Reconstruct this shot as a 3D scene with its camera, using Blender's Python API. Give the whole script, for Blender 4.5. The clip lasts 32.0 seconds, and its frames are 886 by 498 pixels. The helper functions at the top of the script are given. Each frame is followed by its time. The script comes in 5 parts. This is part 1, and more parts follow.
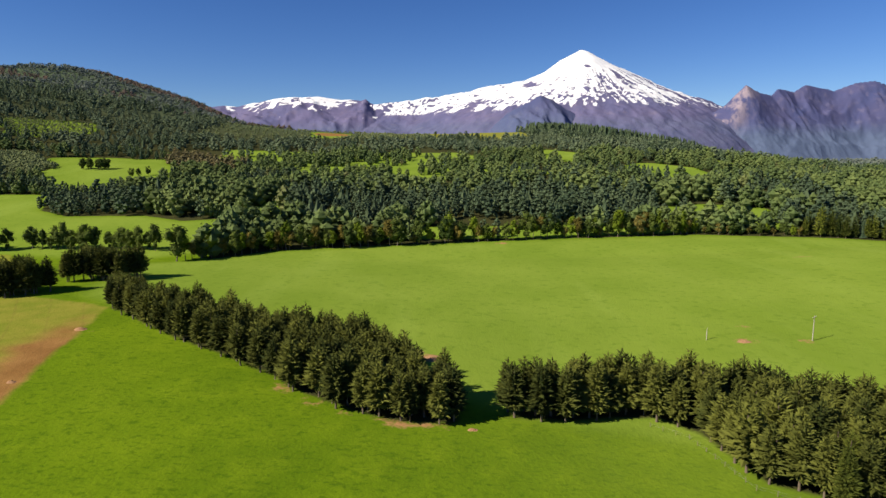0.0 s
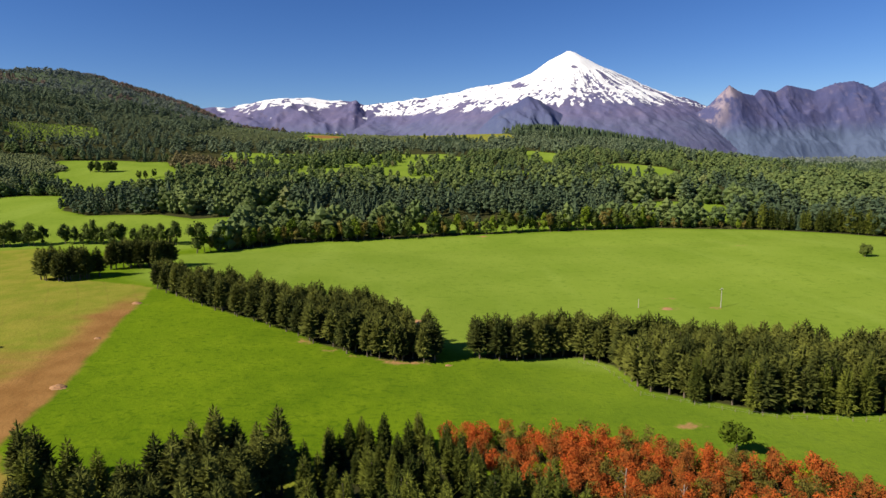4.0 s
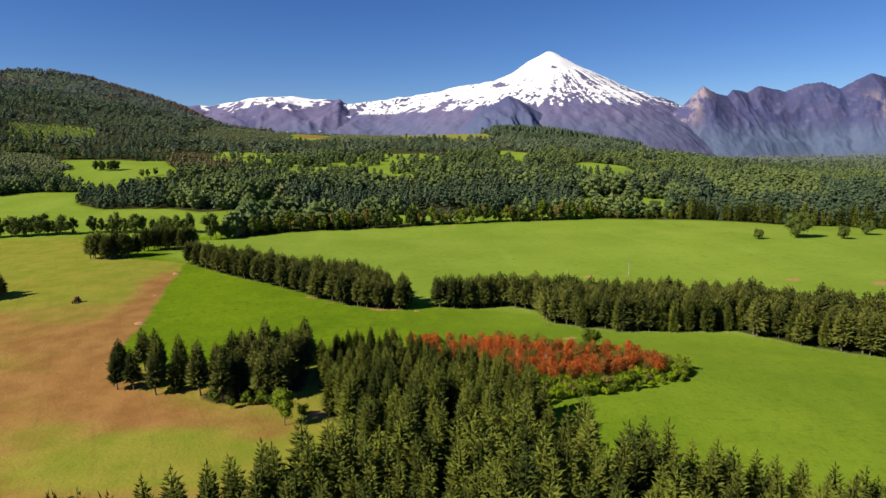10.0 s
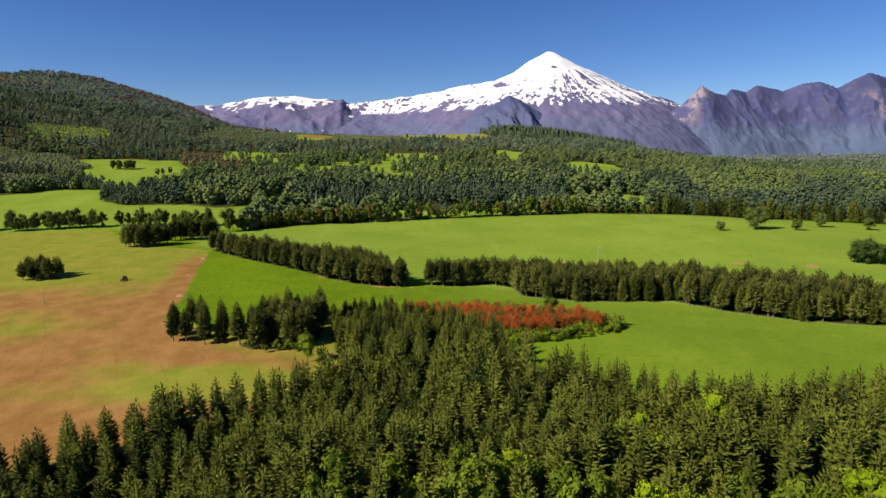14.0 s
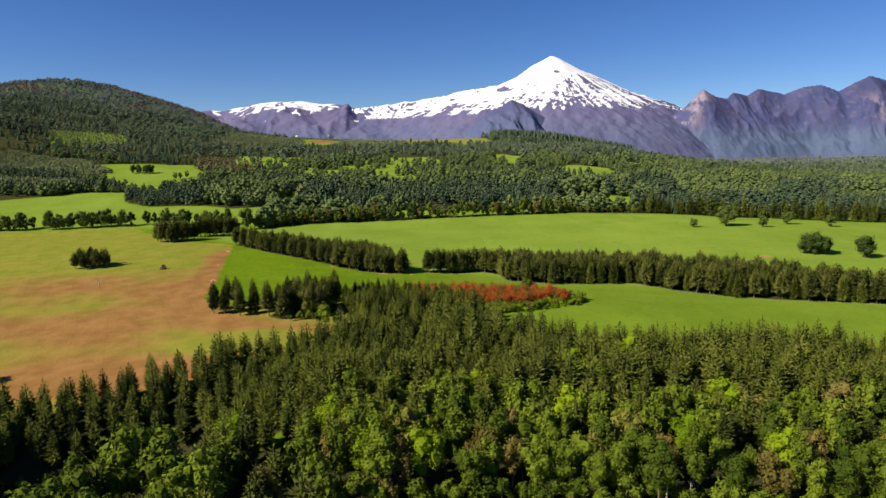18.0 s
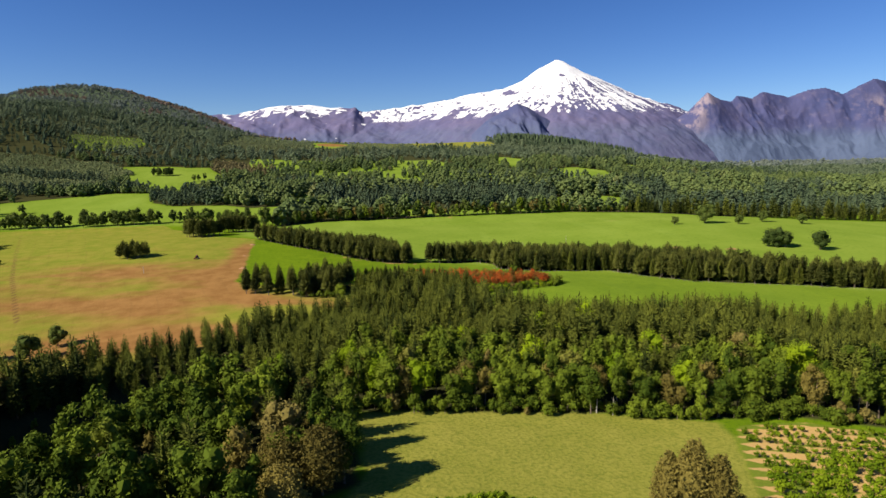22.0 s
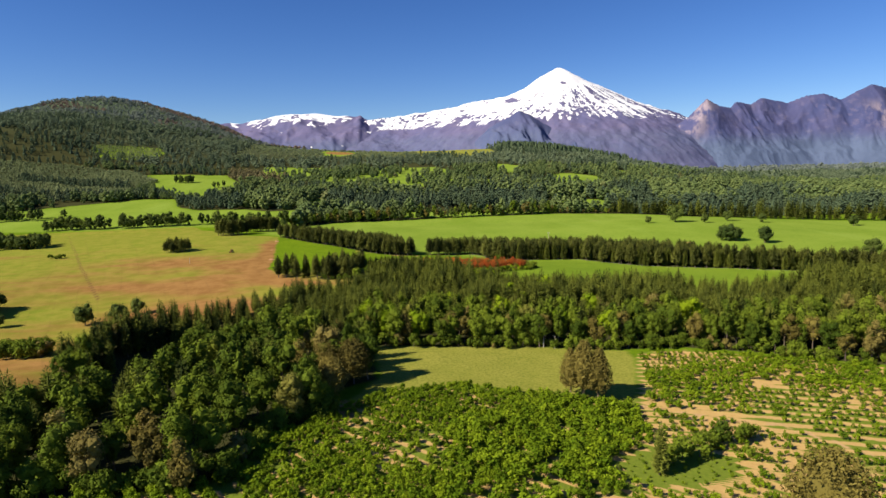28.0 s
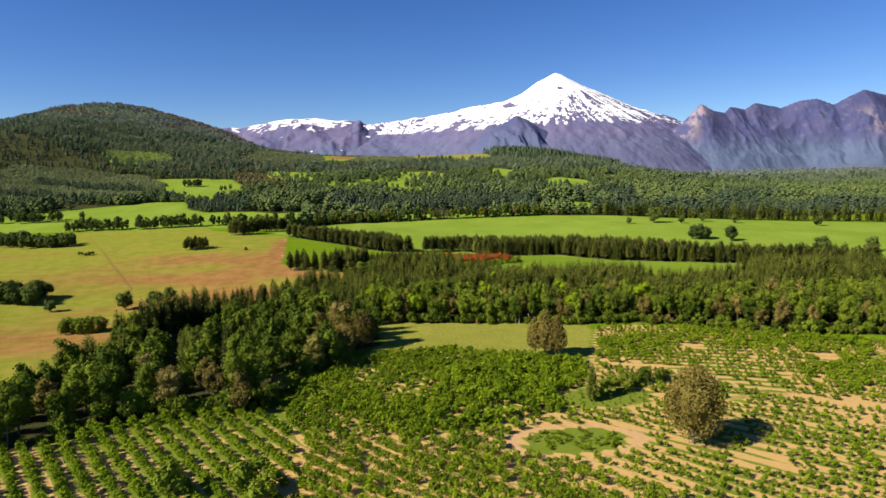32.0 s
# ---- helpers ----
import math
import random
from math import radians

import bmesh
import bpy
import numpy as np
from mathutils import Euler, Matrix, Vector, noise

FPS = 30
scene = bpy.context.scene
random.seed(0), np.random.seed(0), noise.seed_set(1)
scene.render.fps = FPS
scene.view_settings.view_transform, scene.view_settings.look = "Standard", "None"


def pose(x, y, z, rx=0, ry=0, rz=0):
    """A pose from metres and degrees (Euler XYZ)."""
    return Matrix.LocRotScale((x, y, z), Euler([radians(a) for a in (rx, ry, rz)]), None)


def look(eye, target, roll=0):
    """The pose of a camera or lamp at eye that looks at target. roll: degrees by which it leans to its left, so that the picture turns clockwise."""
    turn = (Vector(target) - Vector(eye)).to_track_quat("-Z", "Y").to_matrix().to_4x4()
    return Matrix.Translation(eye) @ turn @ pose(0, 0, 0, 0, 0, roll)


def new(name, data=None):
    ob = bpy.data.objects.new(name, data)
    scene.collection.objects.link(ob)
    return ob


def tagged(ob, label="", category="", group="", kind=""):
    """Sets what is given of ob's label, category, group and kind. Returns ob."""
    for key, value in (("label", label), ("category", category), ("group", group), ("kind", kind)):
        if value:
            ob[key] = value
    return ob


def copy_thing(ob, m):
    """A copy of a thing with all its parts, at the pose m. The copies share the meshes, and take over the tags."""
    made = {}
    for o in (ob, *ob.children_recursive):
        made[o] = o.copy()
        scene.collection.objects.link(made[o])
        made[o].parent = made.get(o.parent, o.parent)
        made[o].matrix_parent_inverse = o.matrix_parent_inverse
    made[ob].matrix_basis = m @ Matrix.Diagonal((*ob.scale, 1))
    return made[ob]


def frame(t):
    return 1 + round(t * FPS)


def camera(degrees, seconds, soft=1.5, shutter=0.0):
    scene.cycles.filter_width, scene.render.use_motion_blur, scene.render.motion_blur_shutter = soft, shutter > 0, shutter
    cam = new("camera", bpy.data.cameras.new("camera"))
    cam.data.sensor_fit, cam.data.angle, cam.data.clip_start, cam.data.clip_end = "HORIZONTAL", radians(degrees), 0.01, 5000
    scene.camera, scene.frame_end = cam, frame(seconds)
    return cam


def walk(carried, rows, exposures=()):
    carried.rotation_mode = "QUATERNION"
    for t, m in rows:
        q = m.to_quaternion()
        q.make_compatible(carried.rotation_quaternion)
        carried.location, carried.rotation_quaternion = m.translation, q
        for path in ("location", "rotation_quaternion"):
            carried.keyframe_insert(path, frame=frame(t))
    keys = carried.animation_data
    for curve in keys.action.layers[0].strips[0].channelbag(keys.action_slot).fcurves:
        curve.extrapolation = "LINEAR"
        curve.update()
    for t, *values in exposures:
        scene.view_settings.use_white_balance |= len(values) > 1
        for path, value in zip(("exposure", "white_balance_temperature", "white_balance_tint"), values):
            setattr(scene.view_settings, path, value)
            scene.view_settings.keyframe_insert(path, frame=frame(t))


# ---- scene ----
cam = camera(74.2, 32.0)
PATH = [
    (0, (-0.26, 12.38, 60.38), (6.00, 110.91, 44.49), -0.55),
    (0.5, (-0.41, 6.14, 60.81), (6.02, 104.67, 44.98), -0.59),
    (1, (-0.55, -0.09, 61.23), (6.01, 98.42, 45.32), -0.63),
    (1.5, (-0.66, -6.29, 61.63), (6.02, 92.21, 45.71), -0.67),
    (2, (-0.75, -12.48, 62.01), (6.11, 86.02, 46.15), -0.71),
    (2.5, (-0.83, -18.65, 62.37), (6.15, 79.84, 46.54), -0.73),
    (4.5, (-0.97, -43.15, 63.68), (7.24, 55.19, 47.52), -0.81),
    (5, (-0.97, -49.23, 63.97), (7.62, 49.05, 47.63), -0.83),
    (5.5, (-0.96, -55.30, 64.25), (8.00, 42.96, 47.96), -0.90),
    (6, (-0.93, -61.36, 64.51), (8.34, 36.86, 48.15), -0.96),
    (7, (-0.86, -73.42, 65.00), (8.95, 24.71, 48.44), -0.89),
    (8, (-0.76, -85.43, 65.44), (9.33, 12.69, 48.97), -0.83),
    (9, (-0.64, -97.39, 65.83), (9.74, 0.69, 49.31), -0.76),
    (10, (-0.50, -109.30, 66.18), (10.03, -11.21, 49.81), -0.75),
    (11, (-0.35, -121.16, 66.50), (9.95, -23.01, 50.36), -0.73),
    (12, (-0.20, -132.99, 66.78), (10.04, -34.85, 50.54), -0.72),
    (13, (-0.04, -144.79, 67.03), (10.26, -46.70, 50.49), -0.71),
    (14, (0.11, -156.55, 67.25), (10.29, -58.45, 50.72), -0.78),
    (14.5, (0.18, -162.42, 67.36), (10.28, -64.29, 50.95), -0.81),
    (16.5, (0.44, -185.84, 67.71), (10.24, -87.61, 51.73), -0.94),
    (17, (0.49, -191.68, 67.79), (10.21, -93.44, 51.82), -0.97),
    (18, (0.59, -203.35, 67.94), (9.95, -105.07, 52.04), -0.96),
    (19, (0.66, -215.01, 68.07), (9.73, -116.69, 52.25), -0.94),
    (20, (0.72, -226.66, 68.20), (9.46, -128.29, 52.50), -0.94),
    (21, (0.76, -238.30, 68.33), (9.29, -139.91, 52.63), -0.94),
    (22, (0.77, -249.95, 68.45), (8.98, -151.49, 53.01), -1.01),
    (23, (0.76, -261.59, 68.58), (8.65, -163.08, 53.34), -1.07),
    (24, (0.73, -273.25, 68.71), (8.45, -174.69, 53.66), -1.14),
    (25, (0.68, -284.91, 68.86), (8.22, -186.31, 53.94), -1.21),
    (25.5, (0.65, -290.74, 68.93), (8.29, -192.15, 54.04), -1.23),
    (27.5, (0.48, -314.13, 69.28), (8.02, -215.45, 54.96), -1.30),
    (28, (0.43, -319.99, 69.38), (7.82, -221.30, 55.04), -1.32),
    (29, (0.32, -331.73, 69.60), (7.74, -233.02, 55.39), -1.30),
    (30, (0.21, -343.50, 69.85), (7.78, -244.77, 55.84), -1.28),
    (31, (0.09, -355.30, 70.12), (7.59, -256.54, 56.31), -1.30),
    (32, (-0.02, -367.13, 70.43), (7.60, -268.37, 56.74), -1.32),
]
walk(cam, [(t, look(e, g, r)) for t, e, g, r in PATH], [(0, 0.62), (12, 0.62), (22, 0.70), (30, 0.84), (32, 0.86)])

# ---- light ----
SUN_AZ, SUN_EL = 250.0, 38.0          # compass degrees from +y, and height
world = bpy.data.worlds.new("world")
scene.world = world
world.use_nodes = True
wn, wl = world.node_tree.nodes, world.node_tree.links
sky = wn.new("ShaderNodeTexSky")
sky.sky_type = "NISHITA"
sky.sun_disc = False
sky.sun_elevation, sky.sun_rotation = radians(SUN_EL), radians(SUN_AZ)
sky.altitude, sky.air_density, sky.dust_density, sky.ozone_density = 1500, 1.0, 0.0, 6.0
vivid = wn.new("ShaderNodeHueSaturation")
vivid.inputs["Hue"].default_value, vivid.inputs["Saturation"].default_value, vivid.inputs["Value"].default_value = 0.513, 1.18, 0.98
wl.new(sky.outputs["Color"], vivid.inputs["Color"])
wl.new(vivid.outputs["Color"], wn["Background"].inputs["Color"])
wn["Background"].inputs["Strength"].default_value = 0.066
sun_data = bpy.data.lights.new("sun", "SUN")
sun_data.energy, sun_data.angle, sun_data.color = 5.0, radians(0.5), (1.0, 0.90, 0.72)
sun = new("sun", sun_data)
sd = Vector((math.sin(radians(SUN_AZ)) * math.cos(radians(SUN_EL)), math.cos(radians(SUN_AZ)) * math.cos(radians(SUN_EL)), math.sin(radians(SUN_EL))))
sun.matrix_world = look(sd * 900, (0, 0, 0))

# ---- numeric helpers ----
rng = np.random.default_rng(7)


def ramp(a, b, v):
    u = np.clip((v - a) / (b - a), 0, 1)
    return u * u * (3 - 2 * u)


TABLE = np.random.default_rng(3).random((256, 256))


def vnoise(x, y, seed=0):
    """Smooth value noise, 0 to 1, one lump per unit."""
    x, y = np.asarray(x, float) + 37.7 * seed, np.asarray(y, float) + 91.3 * seed
    i, j = np.floor(x).astype(int), np.floor(y).astype(int)
    u, v = x - i, y - j
    u, v = u * u * (3 - 2 * u), v * v * (3 - 2 * v)
    g = lambda a, b: TABLE[a % 256, b % 256]
    return (g(i, j) * (1 - u) + g(i + 1, j) * u) * (1 - v) + (g(i, j + 1) * (1 - u) + g(i + 1, j + 1) * u) * v


def fbm(x, y, octaves=4, seed=0):
    s, a, t = 0.0, 0.5, 0.0
    for k in range(octaves):
        s, t = s + a * vnoise(x * 2 ** k, y * 2 ** k, seed + k), t + a
        a *= 0.5
    return s / t


def ridged(x, y, octaves=5, seed=0):
    s, a, t = 0.0, 0.5, 0.0
    for k in range(octaves):
        s, t = s + a * (1 - np.abs(2 * vnoise(x * 2 ** k, y * 2 ** k, seed + k) - 1)), t + a
        a *= 0.5
    return s / t


def inside(x, y, poly):
    """Which points lie in the polygon."""
    x, y = np.asarray(x, float), np.asarray(y, float)
    hit = np.zeros(x.shape, bool)
    for (ax, ay), (bx, by) in zip(poly, poly[1:] + poly[:1]):
        cross = (ay > y) != (by > y)
        hit ^= cross & (x < (bx - ax) * (y - ay) / ((by - ay) or 1e-9) + ax)
    return hit


def signed(x, y, poly):
    """Distance to the polygon's edge, positive inside."""
    best = np.full(np.shape(x), 1e9)
    for (ax, ay), (bx, by) in zip(poly, poly[1:] + poly[:1]):
        dx, dy = bx - ax, by - ay
        u = np.clip(((x - ax) * dx + (y - ay) * dy) / (dx * dx + dy * dy), 0, 1)
        best = np.minimum(best, np.hypot(x - ax - u * dx, y - ay - u * dy))
    return np.where(inside(x, y, poly), best, -best)


def near_line(x, y, pts):
    best = np.full(np.shape(x), 1e9)
    for (ax, ay), (bx, by) in zip(pts, pts[1:]):
        dx, dy = bx - ax, by - ay
        u = np.clip(((x - ax) * dx + (y - ay) * dy) / (dx * dx + dy * dy), 0, 1)
        best = np.minimum(best, np.hypot(x - ax - u * dx, y - ay - u * dy))
    return best


def terrain(x, y):
    """Height of the land."""
    x, y = np.asarray(x, float), np.asarray(y, float)
    g = lambda cx, cy, r, h, q=1.0: h * np.exp(-(((x - cx) / r) ** 2 + ((y - cy) / (r * q)) ** 2) / 2)
    near = g(-150, 250, 85, 6.5) + g(60, 165, 70, -3.5) + g(-175, -20, 75, -9) + g(85, 35, 40, 3.5) + g(60, -90, 55, -4.5) + g(285, 275, 70, 5)
    near = near - 25 * np.exp(-(near_line(x, y, RAVINE) / 18) ** 2) + 0.8 * (fbm(x / 45, y / 45, 3, 5) - 0.5) * ramp(420, 300, y)
    t = np.clip((y - 345) / 1010, 0, 1)
    rise = 108 * t * (1 - 0.85 * ramp(330, 1000, x - 0.08 * (y - 1350))) + 32 * ramp(-100, -650, x) * ramp(500, 1400, y)
    east = ramp(-600, -200, x)
    rise = rise * (1 - 0.55 * ramp(1450, 2600, y) * (1 - east) - 0.85 * ramp(1370, 1900, y) * east)
    hill = g(-985, 1824, 318, 186, 0.95) + g(-930, 1120, 190, 62, 0.9)
    lumps = 9 * (fbm(x / 160, y / 160, 3, 2) - 0.5) * ramp(420, 900, y)
    return near + rise + hill + lumps


def zat(x, y):
    return float(terrain(np.array([x]), np.array([y]))[0])


def scatter(poly, step, jitter=0.38, turn=0.3, seed=1):
    """Loosely gridded points in a polygon."""
    r = np.random.default_rng(seed)
    p = np.array(poly, float)
    c, s = math.cos(turn), math.sin(turn)
    q = p @ np.array([[c, -s], [s, c]])
    gx, gy = np.meshgrid(np.arange(q[:, 0].min(), q[:, 0].max() + step, step), np.arange(q[:, 1].min(), q[:, 1].max() + step, step))
    g = np.stack([gx.ravel(), gy.ravel()], 1) + r.uniform(-jitter, jitter, (gx.size, 2)) * step
    g = g @ np.array([[c, s], [-s, c]])
    return g[inside(g[:, 0], g[:, 1], poly)]


# ---- the plan ----
RAVINE = [(-64, -60), (-90, -70), (-103, -92), (-106, -118)]
GULLY = [(-116, -62), (-84, -48), (-60, -56), (-66, -84), (-82, -110), (-102, -130), (-116, -104)]
HEDGE_WEST = [(-112, 231), (-76, 198), (-53, 180), (-38, 168), (-33, 161), (-17, 148), (-4, 141), (14, 139), (13, 149), (-1, 168), (-10, 186), (-28, 194), (-50, 196), (-61, 210), (-85, 224), (-111, 240)]
HEDGE_EAST = [(17, 144), (34, 141), (58, 141), (64, 133), (66, 110), (78, 100), (90, 91), (105, 87), (127, 84), (140, 62), (159, 48), (176, 40), (210, 28), (260, 4), (310, -20), (316, -10), (262, 20), (214, 46), (184, 80), (149, 113), (120, 128), (96, 137), (61, 153), (30, 152)]
GROVE = [(-22, 75), (-15, 86), (4, 88), (12, 75), (28, 50), (33, 32), (40, 2), (-5, 2), (-10, 25), (-18, 42)]
GROVE_WEST = [(-54, 52), (-46, 46), (-34, 48), (-22, 52), (-22, 74), (-40, 78), (-52, 70)]
RED = [(6, 87), (14, 88), (33, 83), (52, 77), (60, 67), (78, 59), (86, 47), (76, 41), (58, 42), (42, 44), (29, 51), (13, 76)]
RED_EDGE = [(33, 33), (50, 32), (66, 33), (82, 36), (89, 44), (85, 48), (75, 42), (58, 43), (42, 45), (30, 50)]
PINE_WOOD = [(-138, -84), (-124, -48), (-104, -31), (-86, -22), (-70, -18), (-47, -12), (-28, -2), (-5, 3), (40, -2), (70, -15), (93, -25), (127, -30), (167, -43), (222, -38), (300, -40), (300, -100), (220, -95), (160, -95), (120, -75), (60, -58), (0, -50), (-30, -58), (-60, -72), (-100, -100)]
MIXED_WOOD = [(-12, -93), (0, -91), (30, -93), (57, -96), (85, -105), (107, -108), (134, -125), (157, -143), (178, -148), (230, -165), (300, -190), (300, -100), (220, -95), (160, -95), (120, -75), (60, -58), (0, -50), (-30, -62)]
WEST_WOOD = [(-150, -245), (-95, -210), (-84, -201), (-63, -197), (-44, -195), (-38, -186), (-37, -172), (-22, -162), (-22, -140), (-8, -130), (-11, -94), (-30, -64), (-60, -78), (-100, -106), (-132, -92), (-116, -142), (-118, -190)]
MEADOW = [(-24, -164), (-8, -128), (-12, -91), (30, -91), (57, -94), (88, -106), (86, -118), (70, -161), (45, -150), (20, -136), (-6, -142)]
BROWN_FIELD = [(-112, 232), (-107, 208), (-101, 162), (-95, 127), (-92, 93), (-84, 83), (-60, 79), (-40, 81), (-22, 77), (-15, 60), (-8, 26), (0, 0), (-30, -12), (-66, -28), (-85, -28), (-97, -35), (-136, -80), (-122, -145), (-150, -240), (-420, -240), (-620, 150), (-480, 360), (-330, 372), (-235, 372), (-150, 250)]
ORCHARD = [(-130, -222), (-95, -208), (-63, -195), (-42, -194), (-34, -172), (-15, -153), (-6, -143), (20, -137), (45, -151), (68, -160), (84, -122), (90, -110), (107, -111), (134, -128), (172, -154), (260, -185), (330, -320), (-150, -320)]
FAR_FIELD = [(-150, 330), (-120, 338), (-74, 366), (-7, 377), (54, 384), (105, 388), (195, 389), (270, 370), (318, 350), (390, 308), (506, 250), (600, 180), (420, -60), (300, -28), (200, 30), (100, 95), (66, 125), (20, 150), (-20, 195), (-112, 238), (-128, 250)]
CLEARINGS = [
    [(-466, 832), (-421, 838), (-362, 840), (-330, 850), (-300, 790), (-272, 732), (-268, 630), (-300, 596), (-345, 612), (-400, 690), (-445, 760)],
    [(-560, 500), (-382, 595), (-334, 590), (-302, 513), (-267, 486), (-207, 484), (-170, 461), (-91, 475), (-71, 446), (-88, 428), (-120, 410), (-110, 372), (-158, 345), (-235, 372), (-330, 372), (-500, 380)],
    [(-680, 1070), (-612, 985), (-550, 995), (-525, 1070), (-560, 1125), (-640, 1100)],
]
for cx, cy, rx, ry in [(228, 885, 48, 90), (-150, 1265, 66, 75), (130, 1228, 92, 40), (320, 692, 56, 98), (245, 448, 56, 50), (343, 488, 16, 20), (-108, 512, 16, 55), (60, 412, 165, 17), (450, 800, 26, 60), (480, 560, 30, 40)]:
    CLEARINGS.append([(cx + rx * math.cos(a) * (0.8 + 0.3 * math.sin(3 * a + cx)), cy + ry * math.sin(a)) for a in np.linspace(0, 2 * math.pi, 11)[:-1]])
LOW_WOOD = [(-780, 905), (-634, 905), (-505, 850), (-425, 770), (-430, 655), (-350, 615), (-400, 600), (-520, 600), (-633, 640), (-780, 650)]
DRAB_WOOD = [(-330, 880), (-300, 765), (-272, 730), (-205, 745), (-190, 800), (-225, 870)]
PARK = [(-285, 985), (-268, 880), (-205, 800), (-150, 715), (-110, 668), (0, 655), (135, 650), (175, 700), (130, 815), (80, 950), (-20, 945), (-130, 960)]
SCRUB_SLOPE = [(-120, 1160), (-20, 1150), (60, 1215), (50, 1290), (-40, 1330), (-100, 1300)]


def glade(x, y):
    """Open grassy land in the far woodland: above 0 where open."""
    x, y = np.asarray(x, float), np.asarray(y, float)
    crest = 0.4 * ramp(-90, -40, x) * ramp(285, 250, x) * ramp(1165, 1200, y)
    return np.maximum(0.012 * np.clip(signed(x, y, PARK), -20, 20), crest - 0.2 - 0.4 * ramp(1330, 1400, y) * (1 - ramp(-90, -40, x) * ramp(330, 285, x)))


# ---- materials ----


def material(name, rough=0.8, spec=0.3):
    m = bpy.data.materials.new(name)
    m.use_nodes = True
    b = m.node_tree.nodes["Principled BSDF"]
    b.inputs["Roughness"].default_value = rough
    b.inputs["Specular IOR Level"].default_value = spec
    return m, b


class Net:
    """Short words for shader nodes."""

    def __init__(self, m):
        self.t = m.node_tree
        self.n, self.l = self.t.nodes, self.t.links
        self.out = self.n["Material Output"]

    def put(self, socket, v):
        if isinstance(v, bpy.types.NodeSocket):
            self.l.new(v, socket)
        elif isinstance(v, tuple) and len(v) == 3 and socket.type == "RGBA":
            socket.default_value = (*v, 1)
        else:
            socket.default_value = v

    def attr(self, name):
        a = self.n.new("ShaderNodeAttribute")
        a.attribute_name = name
        return a.outputs["Fac"]

    def place(self):
        return self.n.new("ShaderNodeNewGeometry").outputs["Position"]

    def math(self, op, a, b=0.0, c=0.0):
        m = self.n.new("ShaderNodeMath")
        m.operation = op
        for s, v in zip(m.inputs, (a, b, c)):
            self.put(s, v)
        return m.outputs[0]

    def noise(self, scale, detail=4.0, vector=None, rough=0.55):
        n = self.n.new("ShaderNodeTexNoise")
        n.inputs["Scale"].default_value, n.inputs["Detail"].default_value, n.inputs["Roughness"].default_value = scale, detail, rough
        self.l.new(vector if vector is not None else self.place(), n.inputs["Vector"])
        return n.outputs["Fac"]

    def stretch(self, sx, sy, sz, rz=0.0):
        m = self.n.new("ShaderNodeMapping")
        m.inputs["Scale"].default_value = (sx, sy, sz)
        m.inputs["Rotation"].default_value = (0, 0, rz)
        self.l.new(self.place(), m.inputs["Vector"])
        return m.outputs[0]

    def span(self, v, a, b):
        m = self.n.new("ShaderNodeMapRange")
        m.interpolation_type = "SMOOTHSTEP"
        self.put(m.inputs["Value"], v)
        m.inputs["From Min"].default_value, m.inputs["From Max"].default_value = a, b
        return m.outputs["Result"]

    def mix(self, f, a, b):
        m = self.n.new("ShaderNodeMix")
        m.data_type = "RGBA"
        self.put(m.inputs["Factor"], f)
        self.put(m.inputs["A"] if False else m.inputs[6], a)
        self.put(m.inputs[7], b)
        return m.outputs[2]

    def bump(self, height, strength, distance):
        b = self.n.new("ShaderNodeBump")
        b.inputs["Strength"].default_value, b.inputs["Distance"].default_value = strength, distance
        self.l.new(height, b.inputs["Height"])
        return b.outputs[0]


def foliage(name, dark, light, odd=None, odd_from=0.85, glow=0.25):
    """Leaves: a tint for every plant, a finer one for every clump, and some light let through."""
    m, b = material(name, 0.85, 0.06)
    k = Net(m)
    info = k.n.new("ShaderNodeObjectInfo").outputs["Random"]
    tint = k.math("FRACT", k.math("ADD", k.attr("tint"), info))
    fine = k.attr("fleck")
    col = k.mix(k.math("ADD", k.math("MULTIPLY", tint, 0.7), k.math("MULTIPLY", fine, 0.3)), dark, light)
    if odd:
        col = k.mix(k.span(tint, odd_from, odd_from + 0.04), col, odd)
    k.put(b.inputs["Base Color"], col)
    if glow:
        tr = k.n.new("ShaderNodeBsdfTranslucent")
        k.put(tr.inputs["Color"], col)
        mx = k.n.new("ShaderNodeMixShader")
        mx.inputs[0].default_value = glow
        k.l.new(b.outputs[0], mx.inputs[1])
        k.l.new(tr.outputs[0], mx.inputs[2])
        k.l.new(mx.outputs[0], k.out.inputs["Surface"])
    return m


PINE = foliage("pine_needles", (0.028, 0.038, 0.010), (0.148, 0.158, 0.030), glow=0.08)
# Far conifers: needle colour blued to stand for haze.
DEEP = foliage("hazed_far_conifers", (0.036, 0.060, 0.036), (0.092, 0.122, 0.060), glow=0.08)
ROUND = foliage("deep_green_leaves", (0.030, 0.050, 0.012), (0.100, 0.126, 0.024), glow=0.1)
FIR = foliage("fir_needles", (0.022, 0.034, 0.008), (0.148, 0.166, 0.023), glow=0.08)
LEAF = foliage("green_leaves", (0.032, 0.056, 0.006), (0.172, 0.222, 0.018), (0.17, 0.138, 0.038), 0.93, 0.12)
BRIGHT = foliage("fresh_leaves", (0.105, 0.170, 0.006), (0.270, 0.355, 0.012))
OLIVE = foliage("olive_brown_leaves", (0.074, 0.062, 0.014), (0.218, 0.176, 0.041), glow=0.1)
SCARLET = foliage("red_leaves", (0.17, 0.085, 0.022), (0.68, 0.125, 0.024), (0.15, 0.13, 0.026), 0.74)
